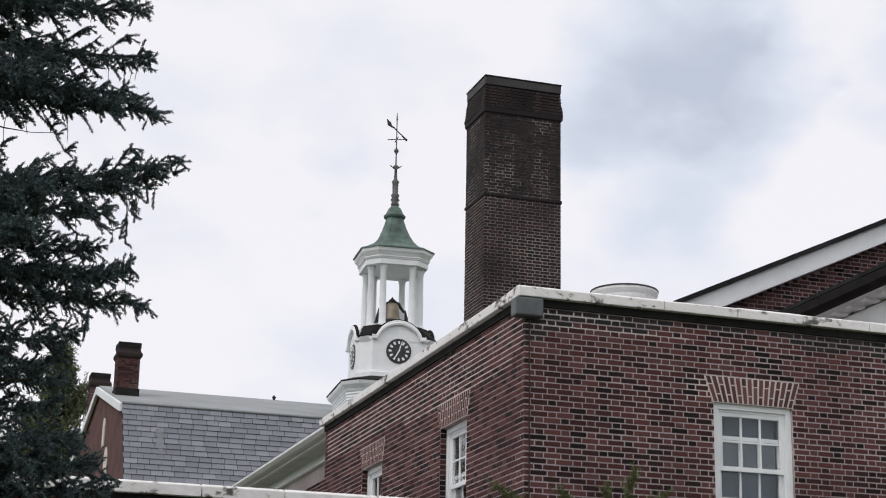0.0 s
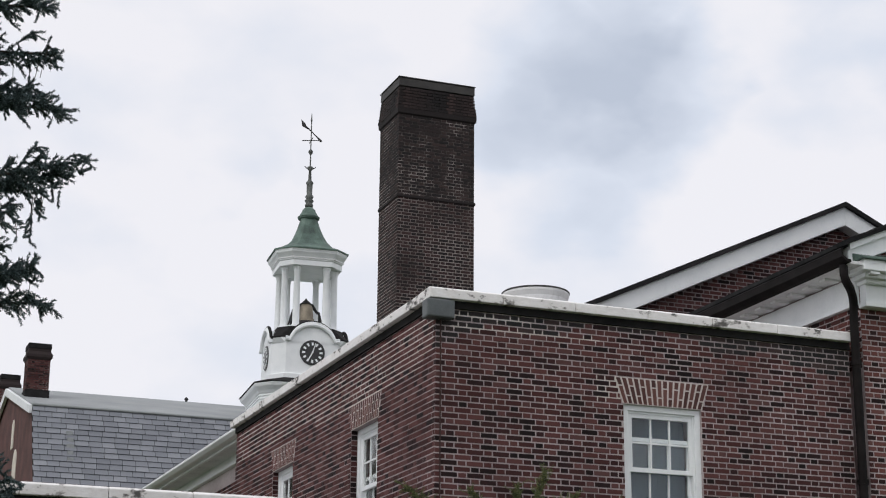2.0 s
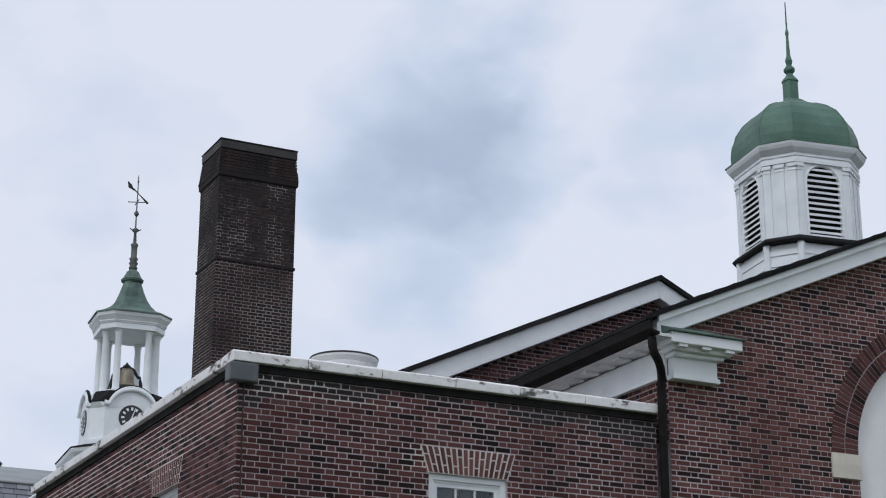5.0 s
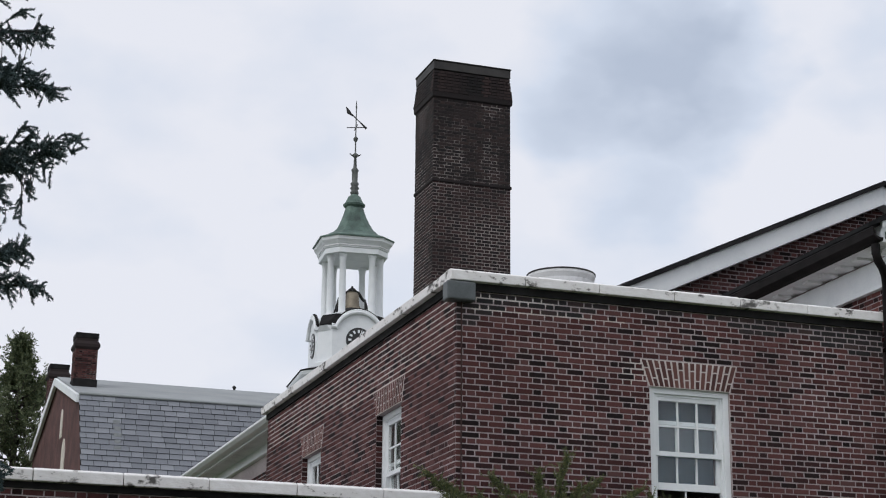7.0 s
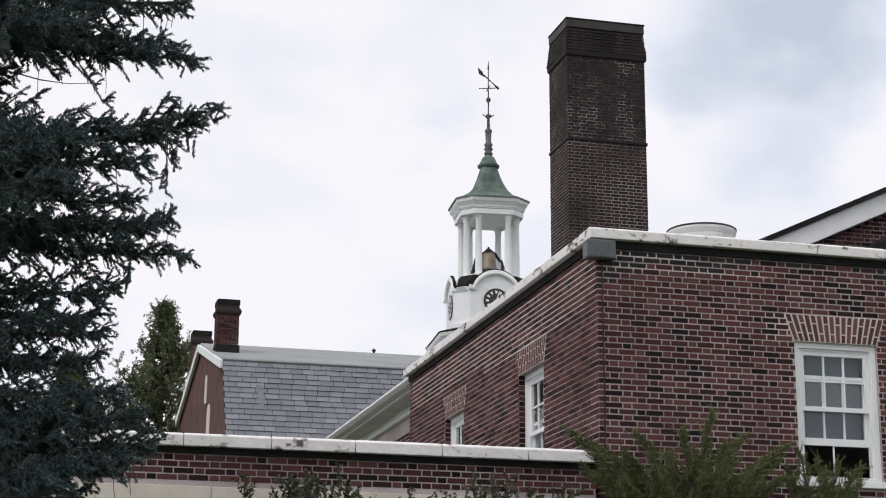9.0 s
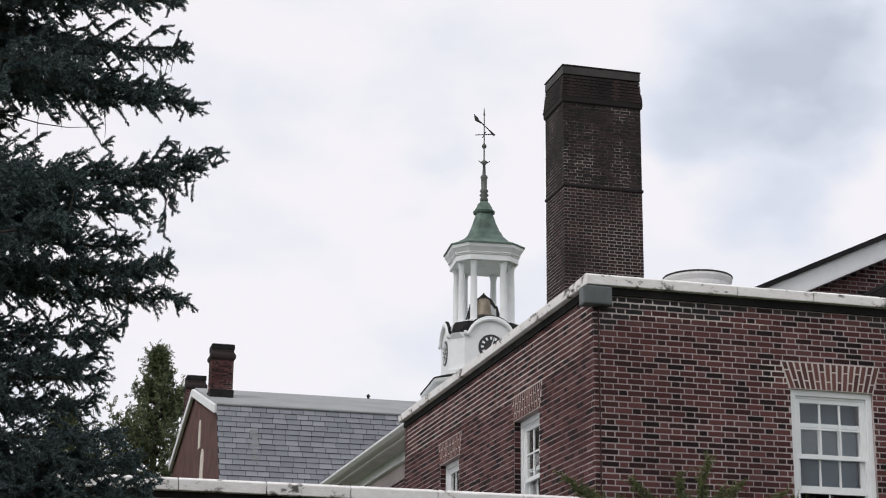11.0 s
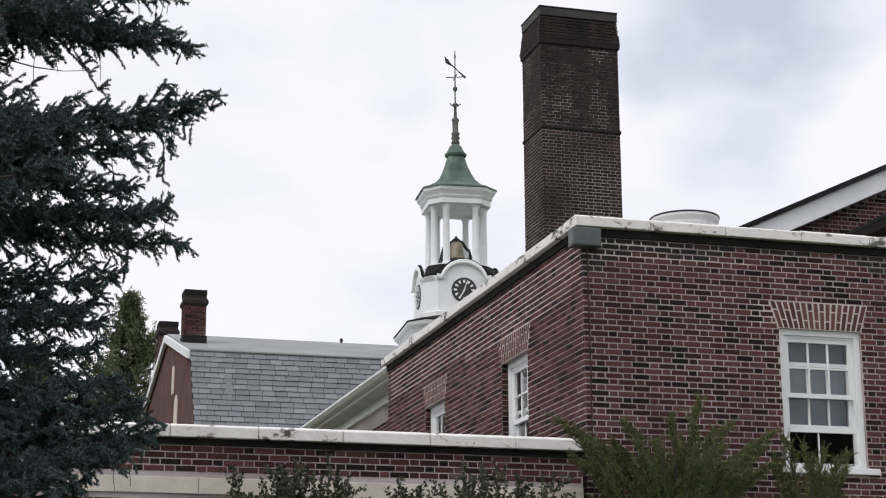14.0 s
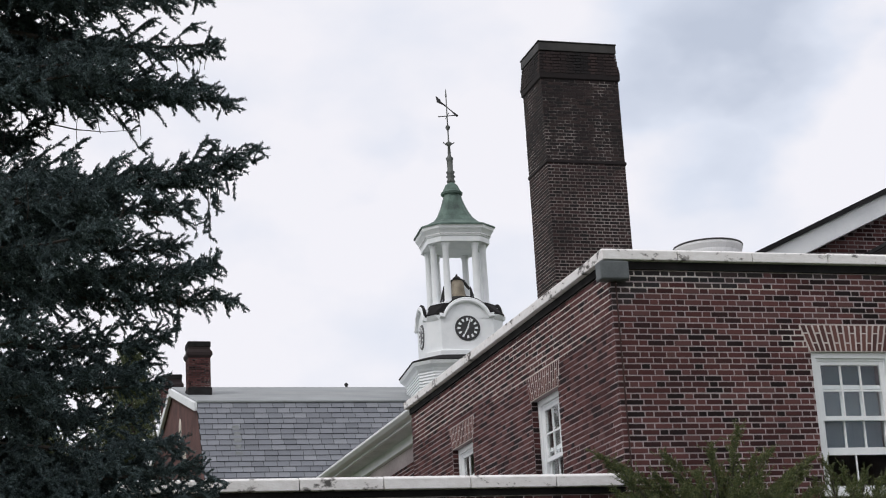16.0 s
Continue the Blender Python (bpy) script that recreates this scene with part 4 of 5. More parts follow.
part("pointer", Shape().tube([(TX + 0.40, TY - 0.05, 25.42), (TX + 0.15, TY, 25.68), (TX - 0.16, TY, 25.96), (TX - 0.34, TY + 0.05, 26.08)], [0.05, 0.02, 0.025, 0.01], 6).prism([(TX - 0.14, TY, 25.90), (TX - 0.36, TY + 0.03, 26.02), (TX - 0.40, TY + 0.03, 26.28), (TX - 0.24, TY, 26.12)], (0, 0.03, 0)), IRON, vane)
part("scroll", Shape().tube([(TX - 0.22, TY, 24.36), (TX - 0.12, TY, 24.28), (TX, TY, 24.34), (TX + 0.12, TY, 24.28), (TX + 0.22, TY, 24.36)], 0.02, 6), IRON, vane)
# bell
bell = thing("bell", "weathered bronze bell hung in a black iron frame", "bell", at=(TX, TY, 17.66))
part("bell_body", Shape().lathe(TX, TY, [(0.40, 18.14), (0.385, 18.20), (0.31, 18.36), (0.29, 18.58), (0.28, 18.76), (0.22, 18.87), (0.08, 18.92)], 24), BRONZE, bell, smooth=True)
part("bell_lip", Shape().lathe(TX, TY, [(0.395, 18.04), (0.41, 18.10), (0.405, 18.18), (0.33, 18.20)], 24), IRON, bell, "dark lip")
part("yoke", Shape().tube([(TX - 0.50, TY, 18.60), (TX - 0.26, TY, 18.84), (TX, TY, 18.98), (TX + 0.28, TY, 18.86), (TX + 0.52, TY, 18.55)], [0.04, 0.06, 0.09, 0.08, 0.05], 8).lathe(TX, TY, [(0.24, 18.90), (0.13, 19.02), (0.05, 19.08), (0.03, 19.14)], 12), IRON, bell)
for sx in (-1, 1):
    part("bell_frame", Shape().tube([(TX + sx * 0.76, TY - 0.3, 17.66), (TX + sx * 0.56, TY, 18.62), (TX + sx * 0.76, TY + 0.3, 17.66)], 0.04, 6).tube([(TX + sx * 0.58, TY - 0.02, 17.66), (TX + sx * 0.56, TY, 18.62)], 0.035, 6), IRON, bell)


bell.scale = (0.92, 0.92, 0.96)
tower.rotation_euler.z = radians(-5.3)


# ---- slate-roofed building with two chimneys ----
SX0, SX1 = 1.5, 12.5
KN, AP, BK = (42.8, 13.94), (49.5, 15.80), (56.3, 13.90)
slate_house = thing("slate_roofed_building", "brick building with slate lower roof and grey upper roof", "building")
prof = [(KN[0] - 2.7, 9.0), KN, AP, BK, (BK[0] + 2.7, 9.0)]
part("wall", Shape().prism([(SX0 + 0.05, y, z - 0.06) for y, z in prof] + [(SX0 + 0.05, BK[0] + 2.4, GROUND), (SX0 + 0.05, KN[0] - 2.4, GROUND)], (SX1 - SX0 - 0.1, 0, 0)), mat("far_brick", [(0.3, (0.070, 0.033, 0.030)), (0.7, (0.135, 0.064, 0.058))], 1.2, 25, 0.95, bump=0.3), slate_house, "red-brown brick gable wall")
for a, b in ((KN, AP), (AP, BK)):
    part("upper_roof", Shape().prism([(SX0, a[0], a[1]), (SX0, b[0], b[1]), (SX0, b[0], b[1] + 0.08), (SX0, a[0], a[1] + 0.08)], (SX1 - SX0, 0, 0)), ROOF_GREY, slate_house, "plain grey upper roof slope")
    part("verge_board", Shape().prism([(SX0 - 0.12, a[0], a[1] - 0.27), (SX0 - 0.12, b[0], b[1] - 0.27), (SX0 - 0.12, b[0], b[1] + 0.02), (SX0 - 0.12, a[0], a[1] + 0.02)], (0.12, 0, 0)), WHITE, slate_house, "white verge board", bevel=0.01)
low = Vector((0, -2.7, 9.0 - KN[1]))
L = low.length
low.normalize()
nrm = Vector((0, low.z, -low.y))
if nrm.y > 0:
    nrm = -nrm
part("lower_roof", Shape().prism([(SX0, KN[0], KN[1]), (SX0, KN[0] - 2.7, 9.0), (SX0, KN[0] - 2.5, 8.95), (SX0, KN[0] + 0.2, KN[1] - 0.05)], (SX1 - SX0, 0, 0)), ROOF_DARK, slate_house)
shingle = Shape()
rnd = random.Random(8)
rows_ = 20
for r in range(rows_):
    u = SX0 - (0.24 if r % 2 else 0.0)
    while u < SX1:
        w = rnd.uniform(0.40, 0.50)
        a, b = max(u, SX0 - 0.03), min(u + w - 0.016, SX1)
        if b - a > 0.05:
            top = Vector((0, KN[0], KN[1])) + low * (r * 0.235)
            bot = top + low * 0.24
            lift = rnd.uniform(0.03, 0.042)
            v = [Vector((x, 0, 0)) + p + nrm * d for x in (a, b) for p, d in ((top, 0.005), (bot, lift), (bot, lift + 0.014), (top, 0.019))]
            faces = [(0, 1, 2, 3), (4, 7, 6, 5), (0, 4, 5, 1), (1, 5, 6, 2), (2, 6, 7, 3), (3, 7, 4, 0)]
            if r < 12:
                part("slate", Shape().add(v, faces), SLATE_ONE, slate_house)
            else:
                shingle.add(v, faces)
        u += w
tagged(part("slate_covering", shingle, SLATE, slate_house, "grey-blue slate courses"), kind="stuff")
part("roof_capping", Shape().tube([(SX0 - 0.02, KN[0] - 0.03, KN[1] + 0.05), (SX1, KN[0] - 0.03, KN[1] + 0.05)], 0.05, 8), ROOF_GREY, slate_house, "pale ridge capping", smooth=True)
for k, z in enumerate((12.95, 12.70, 12.45, 12.20, 11.95)):
    y = KN[0] - 2.7 * (KN[1] - z) / (KN[1] - 9.0)
    part("light_slate", Shape().box(2.62 + 0.03 * (k % 2), y - 0.06, z - 0.13, 2.84 + 0.02 * (k % 3), y - 0.01, z + 0.09), ROOF_GREY, slate_house, "pale replacement slate")
# gable lights
for y, z0, z1, hw in ((47.6, 13.2, 14.2, 0.26), (46.6, 9.8, 12.9, 0.42)):
    pts = [(y - hw, z0), (y + hw, z0), (y + hw, z1 - hw)] + [(y + hw * math.cos(math.pi * k / 8), z1 - hw + 1.3 * hw * math.sin(math.pi * k / 8)) for k in range(1, 8)] + [(y - hw, z1 - hw)]
    part("gable_window", Shape().prism([(SX0 + 0.02, a, b) for a, b in pts], (0.05, 0, 0)), CREAM, slate_house, "narrow pale round-headed gable window")
# turned knob standing in for the bird-like shape on the ridge
part("wood_bird_vent", Shape().lathe(8.4, AP[0], [(0.05, AP[1]), (0.05, AP[1] + 0.12), (0.09, AP[1] + 0.18), (0.02, AP[1] + 0.26)], 8), IRON, slate_house, "small dark bird-like figure on the roof ridge")


def small_chimney(x0, y0, x1, y1, z0, z1, label):
    c = thing("chimney", label, "chimney", group="chimneys of the slate roof", at=((x0 + x1) / 2, (y0 + y1) / 2, z0))
    st = part("shaft", Shape().box(x0, y0, z0, x1, y1, z1 - 0.42), MORTAR_SOOT, c)
    for (o, a, n, w) in (((x0, y0, z0), (1, 0, 0), (0, -1, 0), x1 - x0), ((x0, y1, z0), (0, -1, 0), (-1, 0, 0), y1 - y0)):
        brickwork(st, o, a, n, w, z1 - 0.42 - z0, lambda *q: True, BRICK_MANY, seed=6)
    part("base_flashing", Shape().box(x0 - 0.04, y0 - 0.04, z0, x1 + 0.04, y1 + 0.04, z0 + 0.78), DARK_TRIM, c, "dark flashing skirt", bevel=0.02)
    s = Shape()
    s.rings([[(x0 - e, y0 - e, z), (x1 + e, y0 - e, z), (x1 + e, y1 + e, z), (x0 - e, y1 + e, z)] for e, z in ((0.0, z1 - 0.62), (0.07, z1 - 0.52), (0.07, z1 - 0.42), (0.0, z1 - 0.30), (0.0, z1 - 0.2))])
    part("corbel", s, BRICK_SOOT, c)
    part("cap", Shape().box(x0 - 0.02, y0 - 0.02, z1 - 0.2, x1 + 0.02, y1 + 0.02, z1), DARK_TRIM, c, "dark cap", bevel=0.02)


small_chimney(1.62, 45.6, 2.42, 46.4, 14.3, 16.80, "slim red-brown brick chimney with corbelled dark cap")
small_chimney(1.60, 52.9, 2.35, 53.7, 14.2, 17.10, "brick chimney with dark cap behind the ridge")


# ---- rear range with the white eave ----
back = thing("rear_range", "brick range with a deep white boxed eave", "building")
BX = 0.95
back_wall = part("wall", Shape().box(BX, WY + 0.06, GROUND, BX + 0.3, 26, 7.45).box(BX + 0.3, 25.7, GROUND, 6, 26, 7.45), MORTAR, back)
part("roof", Shape().prism([(0.42, WY + 0.06, 7.50), (3.4, WY + 0.06, 8.2), (3.4, WY + 0.06, 8.28), (0.42, WY + 0.06, 7.56)], (0, 17.1, 0)), ROOF_DARK, back)
part("gutter", Shape().prism([(0.52, WY + 0.06, 7.43), (0.42, WY + 0.06, 7.45), (0.36, WY + 0.06, 7.50), (0.36, WY + 0.06, 7.54), (0.54, WY + 0.06, 7.54)], (0, 17.1, 0)), WHITE, back, "white box gutter", bevel=0.008)
part("fascia", Shape().box(0.54, WY + 0.06, 7.40, 0.60, 26, 7.50), WHITE, back)
part("soffit", Shape().box(0.60, WY + 0.06, 7.42, BX, 26, 7.46), WHITE_OLD, back)
part("frieze_board", Shape().box(BX - 0.05, WY + 0.06, 7.28, BX, 26, 7.42).box(BX - 0.09, WY + 0.06, 7.23, BX, 26, 7.28), WHITE, back, "white frieze board", bevel=0.006)


# ---- low front range ----
LY, LX1, LTOP = -0.20, -0.13, 4.57
porch = thing("low_front_range", "low brick range with white coping and a pale stone belt", "building")
porch_wall = part("wall", Shape().box(-16, LY, GROUND, LX1, LY + 0.3, LTOP).box(-16, LY + 0.3, GROUND, -15.7, 9, LTOP).box(-15.7, 8.7, GROUND, -0.02, 9, LTOP), MORTAR, porch)
part("roof", Shape().box(-15.7, LY + 0.3, LTOP - 0.3, -0.02, 8.7, LTOP - 0.12), GRAVEL, porch)
# dark strip again put in for the shadow below this coping
part("drip_band", Shape().box(-16, LY - 0.035, LTOP, LX1 + 0.02, LY + 0.3, LTOP + 0.065), DARK_TRIM, porch, "dark strip for the shadow under the coping")
coping_run(porch, (-16, LY, 0), (LX1 + 0.05, LY, 0), (0, -1, 0), LTOP + 0.065, height=0.14, seed=11, back=0.30)
x = -16
while x < LX1:
    w = min(1.17, LX1 - x)
    part("belt_stone", Shape().box(x + 0.003, LY - 0.022, 4.07, x + w - 0.003, LY, 4.237), CREAM, porch, "pale stone belt course", bevel=0.005)
    x += 1.17


# ---- plants ----
def needle_mesh(name, points, ways, per, length, width, spread, rng, leaf=False):
    """Small blades round each point, leaning along its way. points, ways: n x 3."""
    n = len(points)
    p = np.repeat(points, per, 0)
    d = np.repeat(ways / np.linalg.norm(ways, axis=1, keepdims=True), per, 0)
    r = rng.normal(size=(n * per, 3))
    r -= (r * d).sum(1, keepdims=True) * d
    r /= np.linalg.norm(r, axis=1, keepdims=True) + 1e-9
    ang = spread * rng.uniform(0.6, 1.25, (n * per, 1))
    tip = np.cos(ang) * d + np.sin(ang) * r
    side = np.cross(tip, rng.normal(size=(n * per, 3)))
    side /= np.linalg.norm(side, axis=1, keepdims=True) + 1e-9
    ln = length * rng.uniform(0.65, 1.25, (n * per, 1))
    w = width * rng.uniform(0.7, 1.3, (n * per, 1))
    base = p + rng.normal(scale=length * 0.12, size=(n * per, 3))
    if leaf:
        v = np.stack([base, base + tip * ln * 0.5 + side * w, base + tip * ln, base + tip * ln * 0.5 - side * w], 1)
        k = 4
    else:
        v = np.stack([base - side * w * 0.5, base + side * w * 0.5, base + tip * ln], 1)
        k = 3
    me = bpy.data.meshes.new(name)
    me.vertices.add(n * per * k)
    me.vertices.foreach_set("co", v.astype(np.float32).ravel())
    me.loops.add(n * per * k)
    me.loops.foreach_set("vertex_index", np.arange(n * per * k, dtype=np.int32))
    me.polygons.add(n * per)
    me.polygons.foreach_set("loop_start", np.arange(0, n * per * k, k, dtype=np.int32))
    me.polygons.foreach_set("loop_total", np.full(n * per, k, dtype=np.int32))
    me.update()
    return me


def foliage(name, me, material, parent, label=""):
    me.materials.append(material)
    ob = new(name, me)
    ob.parent = parent
    if parent.matrix_basis != Matrix():
        ob.matrix_parent_inverse = parent.matrix_basis.inverted()
    return tagged(ob, label, kind="stuff")


def bezier(a, b, c, n):
    t = np.linspace(0, 1, n)[:, None]
    a, b, c = np.array(a, float), np.array(b, float), np.array(c, float)
    return (1 - t) ** 2 * a + 2 * t * (1 - t) * b + t * t * c


def sample(path, step):
    seg = np.linalg.norm(np.diff(path, axis=0), axis=1)
    at = np.r_[0, np.cumsum(seg)]
    s = np.arange(0, at[-1], step)
    pts = np.stack([np.interp(s, at, path[:, k]) for k in range(3)], 1)
    ways = np.stack([np.interp(s, at, np.gradient(path[:, k])) for k in range(3)], 1)
    return pts, ways


def spruce():
    rng = np.random.default_rng(5)
    tx, ty = -8.9, -6.3
    tree = thing("spruce_tree", "blue-green spruce with drooping needle-covered limbs", "tree", at=(tx, ty, GROUND))
    part("trunk", Shape().lathe(tx, ty, [(0.42, GROUND), (0.30, GROUND + 0.5), (0.26, 5), (0.16, 10), (0.03, 16.5)], 14), BARK, tree, smooth=True)
    # outer boughs: tip, dip of the middle below the line to the tip, length of the side shoots
    boughs = [(-5.40, -6.2, 7.04, .12, .34), (-5.44, -6.0, 6.80, .10, .26), (-5.30, -6.2, 6.62, .10, .30), (-5.62, -6.4, 6.60, .05, .26), (-5.15, -6.2, 6.25, .34, .34), (-5.24, -6.1, 6.16, .30, .30),
              (-5.62, -6.3, 5.76, .12, .30), (-5.66, -6.2, 5.50, .10, .26), (-5.42, -6.2, 5.38, .20, .30), (-5.31, -6.1, 5.17, .10, .24), (-5.55, -6.3, 5.30, .12, .24),
              (-5.78, -6.2, 4.86, .14, .34), (-5.90, -6.0, 4.70, .10, .34), (-5.87, -6.3, 4.52, .10, .36), (-5.92, -6.2, 4.32, .08, .36), (-5.74, -6.3, 4.12, .10, .38),
              (-5.56, -6.2, 3.96, .12, .38), (-5.50, -6.1, 3.79, .08, .36), (-5.66, -6.3, 3.62, .05, .36), (-5.95, -6.2, 3.42, .0, .40), (-6.05, -6.4, 3.22, .0, .40),
              (-5.50, -6.3, 7.35, .1, .36), (-5.42, -6.1, 7.70, .1, .36), (-5.6, -6.2, 8.05, .1, .36)]
    outer = len(boughs)
    # inner boughs, raised with depth to keep two sky gaps open towards the camera
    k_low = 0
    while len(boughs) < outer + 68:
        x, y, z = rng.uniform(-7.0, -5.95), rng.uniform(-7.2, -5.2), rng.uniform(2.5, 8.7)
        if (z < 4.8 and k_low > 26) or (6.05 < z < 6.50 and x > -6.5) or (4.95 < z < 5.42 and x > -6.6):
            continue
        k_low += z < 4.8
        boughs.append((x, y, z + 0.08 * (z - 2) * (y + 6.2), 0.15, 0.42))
    shown = len(boughs)
    for k in range(70):
        a = rng.uniform(radians(75), radians(285))
        z = rng.uniform(1.6, 14.5)
        reach = 3.6 * (1 - (z - 1.5) / 16) * rng.uniform(0.8, 1.05)
        boughs.append((tx + reach * math.cos(a), ty + reach * math.sin(a), z - 0.3, 0.25, 0.5))
    for k in range(26):
        a = rng.uniform(radians(-70), radians(70))
        z = rng.uniform(8.6, 15.5)
        reach = 3.6 * (1 - (z - 1.5) / 16)
        boughs.append((tx + reach * math.cos(a), ty + reach * math.sin(a), z - 0.3, 0.25, 0.5))
    pts, ways = [], []
    wood = Shape()

    def shoot(line, step):
        p, w = sample(line, step)
        pts.append(p)
        ways.append(w)

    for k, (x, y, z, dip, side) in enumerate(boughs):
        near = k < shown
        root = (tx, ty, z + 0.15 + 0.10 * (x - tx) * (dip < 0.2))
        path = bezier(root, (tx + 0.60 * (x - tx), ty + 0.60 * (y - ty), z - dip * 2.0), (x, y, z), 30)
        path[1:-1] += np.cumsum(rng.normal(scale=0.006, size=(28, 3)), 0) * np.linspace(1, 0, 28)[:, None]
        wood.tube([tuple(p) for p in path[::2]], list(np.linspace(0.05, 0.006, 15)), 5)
        total = math.dist(root, (x, y, z))
        fine = 0.012 if near else 0.035
        s = total * (0.50 if near else 0.3)
        shoot(path[17:] if near else path[10:], fine)
        sgn = 1
        while s < total * 0.99:
            f = s / total
            i = min(int(f * 29), 28)
            o = path[i] + (path[i + 1] - path[i]) * (f * 29 - i)
            d = path[i + 1] - path[i]
            d /= np.linalg.norm(d)
            lat = np.cross(d, (0, 0, 1.0))
            lat /= np.linalg.norm(lat)
            up = np.cross(lat, d)
            ln = (0.09 + side * min(1.0, 2.6 * (1 - f)) ** 0.8) * rng.uniform(0.55, 1.1)
            rise = rng.uniform(-0.85, 0.60)
            end = o + d * ln * rng.uniform(0.45, 0.8) + lat * sgn * ln * rng.uniform(0.35, 0.8) + up * ln * rise
            tw = bezier(o, o + (end - o) * 0.5 + np.array((0, 0, 0.02)), end, 8)
            shoot(tw, fine)
            # blunt finger-like shoots along it
            for q in range(int(4 + ln * 34) if near else 2):
                j = rng.integers(1, 8)
                l2 = rng.uniform(0.055, 0.125)
                way = d * rng.uniform(0.2, 1.0) + lat * rng.uniform(-0.9, 0.9) + up * rng.uniform(-0.9, 0.75)
                e2 = tw[j] + way / np.linalg.norm(way) * l2
                shoot(np.array((tw[j], (tw[j] + e2) / 2 + up * 0.006, e2)), fine)
            # hanging shoots, bare at the top
            if near and rng.random() < (0.13 if k < outer else 0.05):
                l3 = rng.uniform(0.08, 0.30)
                e3 = end + np.array((rng.normal(scale=0.025), rng.normal(scale=0.02), -l3))
                strand = bezier(end, (end + e3) / 2 + rng.normal(scale=0.02, size=3), e3, 8)
                wood.tube([tuple(q) for q in strand], 0.0028, 3)
                if rng.random() < 0.65:
                    shoot(strand[rng.integers(3, 6):], 0.010)
            s += (0.050 if near else 0.13) * rng.uniform(0.7, 1.3)
            sgn = -sgn
    # one long shoot that hangs off the big bough, and a bare broken stick
    for x, z, drop in ((-5.50, 6.00, 0.42), (-5.44, 6.02, 0.22), (-5.72, 5.22, 0.34)):
        for q in range(3):
            tail = bezier((x + 0.02 * q, -6.2, z), (x + 0.03, -6.2, z - drop * 0.6), (x + rng.normal(scale=0.02), -6.2, z - drop * (1 - 0.2 * q)), 8)
            wood.tube([tuple(p) for p in tail], 0.003, 3)
            shoot(tail[4:], 0.010)
            for j in (5, 6, 7):
                shoot(np.array((tail[j], tail[j] + rng.normal(scale=0.025, size=3) + np.array((0, 0, -0.03)))), 0.010)
    wood.tube([(-6.6, -6.2, 6.38), (-6.4, -6.2, 6.34), (-6.2, -6.2, 6.33), (-6.04, -6.2, 6.35)], [0.006, 0.005, 0.003, 0.002], 5)
    tagged(part("limb_wood", wood, BARK, tree, "dark bare limbs"), kind="stuff")
    pts, ways = np.concatenate(pts), np.concatenate(ways)
    near = (pts[:, 0] > -7.3) & (pts[:, 2] < 8.6) & (pts[:, 2] > 2.9)
    foliage("crown", needle_mesh("crown", pts[near], ways[near], 8, 0.022, 0.0080, 0.80, rng), NEEDLES, tree, "dense blue-green needles")
    foliage("crown", needle_mesh("crown", pts[~near], ways[~near], 5, 0.06, 0.02, 0.95, rng), NEEDLES, tree, "dense blue-green needles")


def yew(name, label, base, tips, seed, material, body):
    """A bush of plume-like boughs that lean outwards, each with flat forward-swept sprays."""
    rng = np.random.default_rng(seed)
    bush = thing(name, label, "shrub", at=(*base, GROUND))
    wood, pts, ways = Shape(), [], []
    for x, y, z in tips:
        lean = np.clip((x - base[0]) * 0.55, -0.55, 0.55) + rng.normal(scale=0.08)
        root = np.array((base[0] + (x - base[0]) * 0.15, base[1] + (y - base[1]) * 0.3, GROUND))
        knee = np.array((x - lean * 1.1, y - (y - base[1]) * 0.3, z - 0.75))
        low = bezier(root, (root[0], root[1], 2.4), knee, 10)
        high = bezier(knee, knee + np.array((lean * 0.30, 0, 0.46)), (x, y, z), 24)
        wood.tube([tuple(p) for p in np.concatenate([low[:-1:2], high[::3]])], list(np.linspace(0.035, 0.003, 5 + 8)), 5)
        p, w = sample(high[6:], 0.010)
        pts.append(p)
        ways.append(w)
        path = np.concatenate([low[5:-1], high])
        seg = np.r_[0, np.cumsum(np.linalg.norm(np.diff(path, axis=0), axis=1))]
        s = max(seg[-1] - body, 0.0)
        sgn = 1
        tilt = rng.uniform(0, math.pi)
        while s < seg[-1] - 0.02:
            o = np.array([np.interp(s, seg, path[:, k]) for k in range(3)])
            q = np.array([np.interp(min(s + 0.05, seg[-1]), seg, path[:, k]) for k in range(3)])
            d = q - o
            d /= np.linalg.norm(d) + 1e-9
            a = tilt + sgn * 1.2 + rng.normal(scale=0.7)
            lat = np.array((math.cos(a), math.sin(a), 0.0))
            left = seg[-1] - s
            ln = min(0.30, 0.045 + 0.36 * left) * rng.uniform(0.55, 1.2)
            end = o + d * ln * 0.85 + lat * ln * rng.uniform(0.4, 0.75) + np.array((0, 0, -0.10 * ln))
            tw = bezier(o, (o + end) / 2 + lat * 0.02, end, 7)
            p, w = sample(tw, 0.010)
            pts.append(p)
            ways.append(w)
            for k in range(3):
                j = rng.integers(1, 6)
                e2 = tw[j] + (d * 0.8 + rng.normal(scale=0.5, size=3)) * rng.uniform(0.03, 0.10)
                p, w = sample(bezier(tw[j], (tw[j] + e2) / 2, e2, 4), 0.012)
                pts.append(p)
                ways.append(w)
            s += 0.020 * rng.uniform(0.6, 1.4)
            sgn = -sgn
    tagged(part("stem_wood", wood, BARK, bush, "thin brown stems"), kind="stuff")
    pts, ways = np.concatenate(pts), np.concatenate(ways)
    foliage("foliage", needle_mesh("foliage", pts, ways, 5, 0.024, 0.0055, 0.95, rng), material, bush, "feathery yellow-green needles")


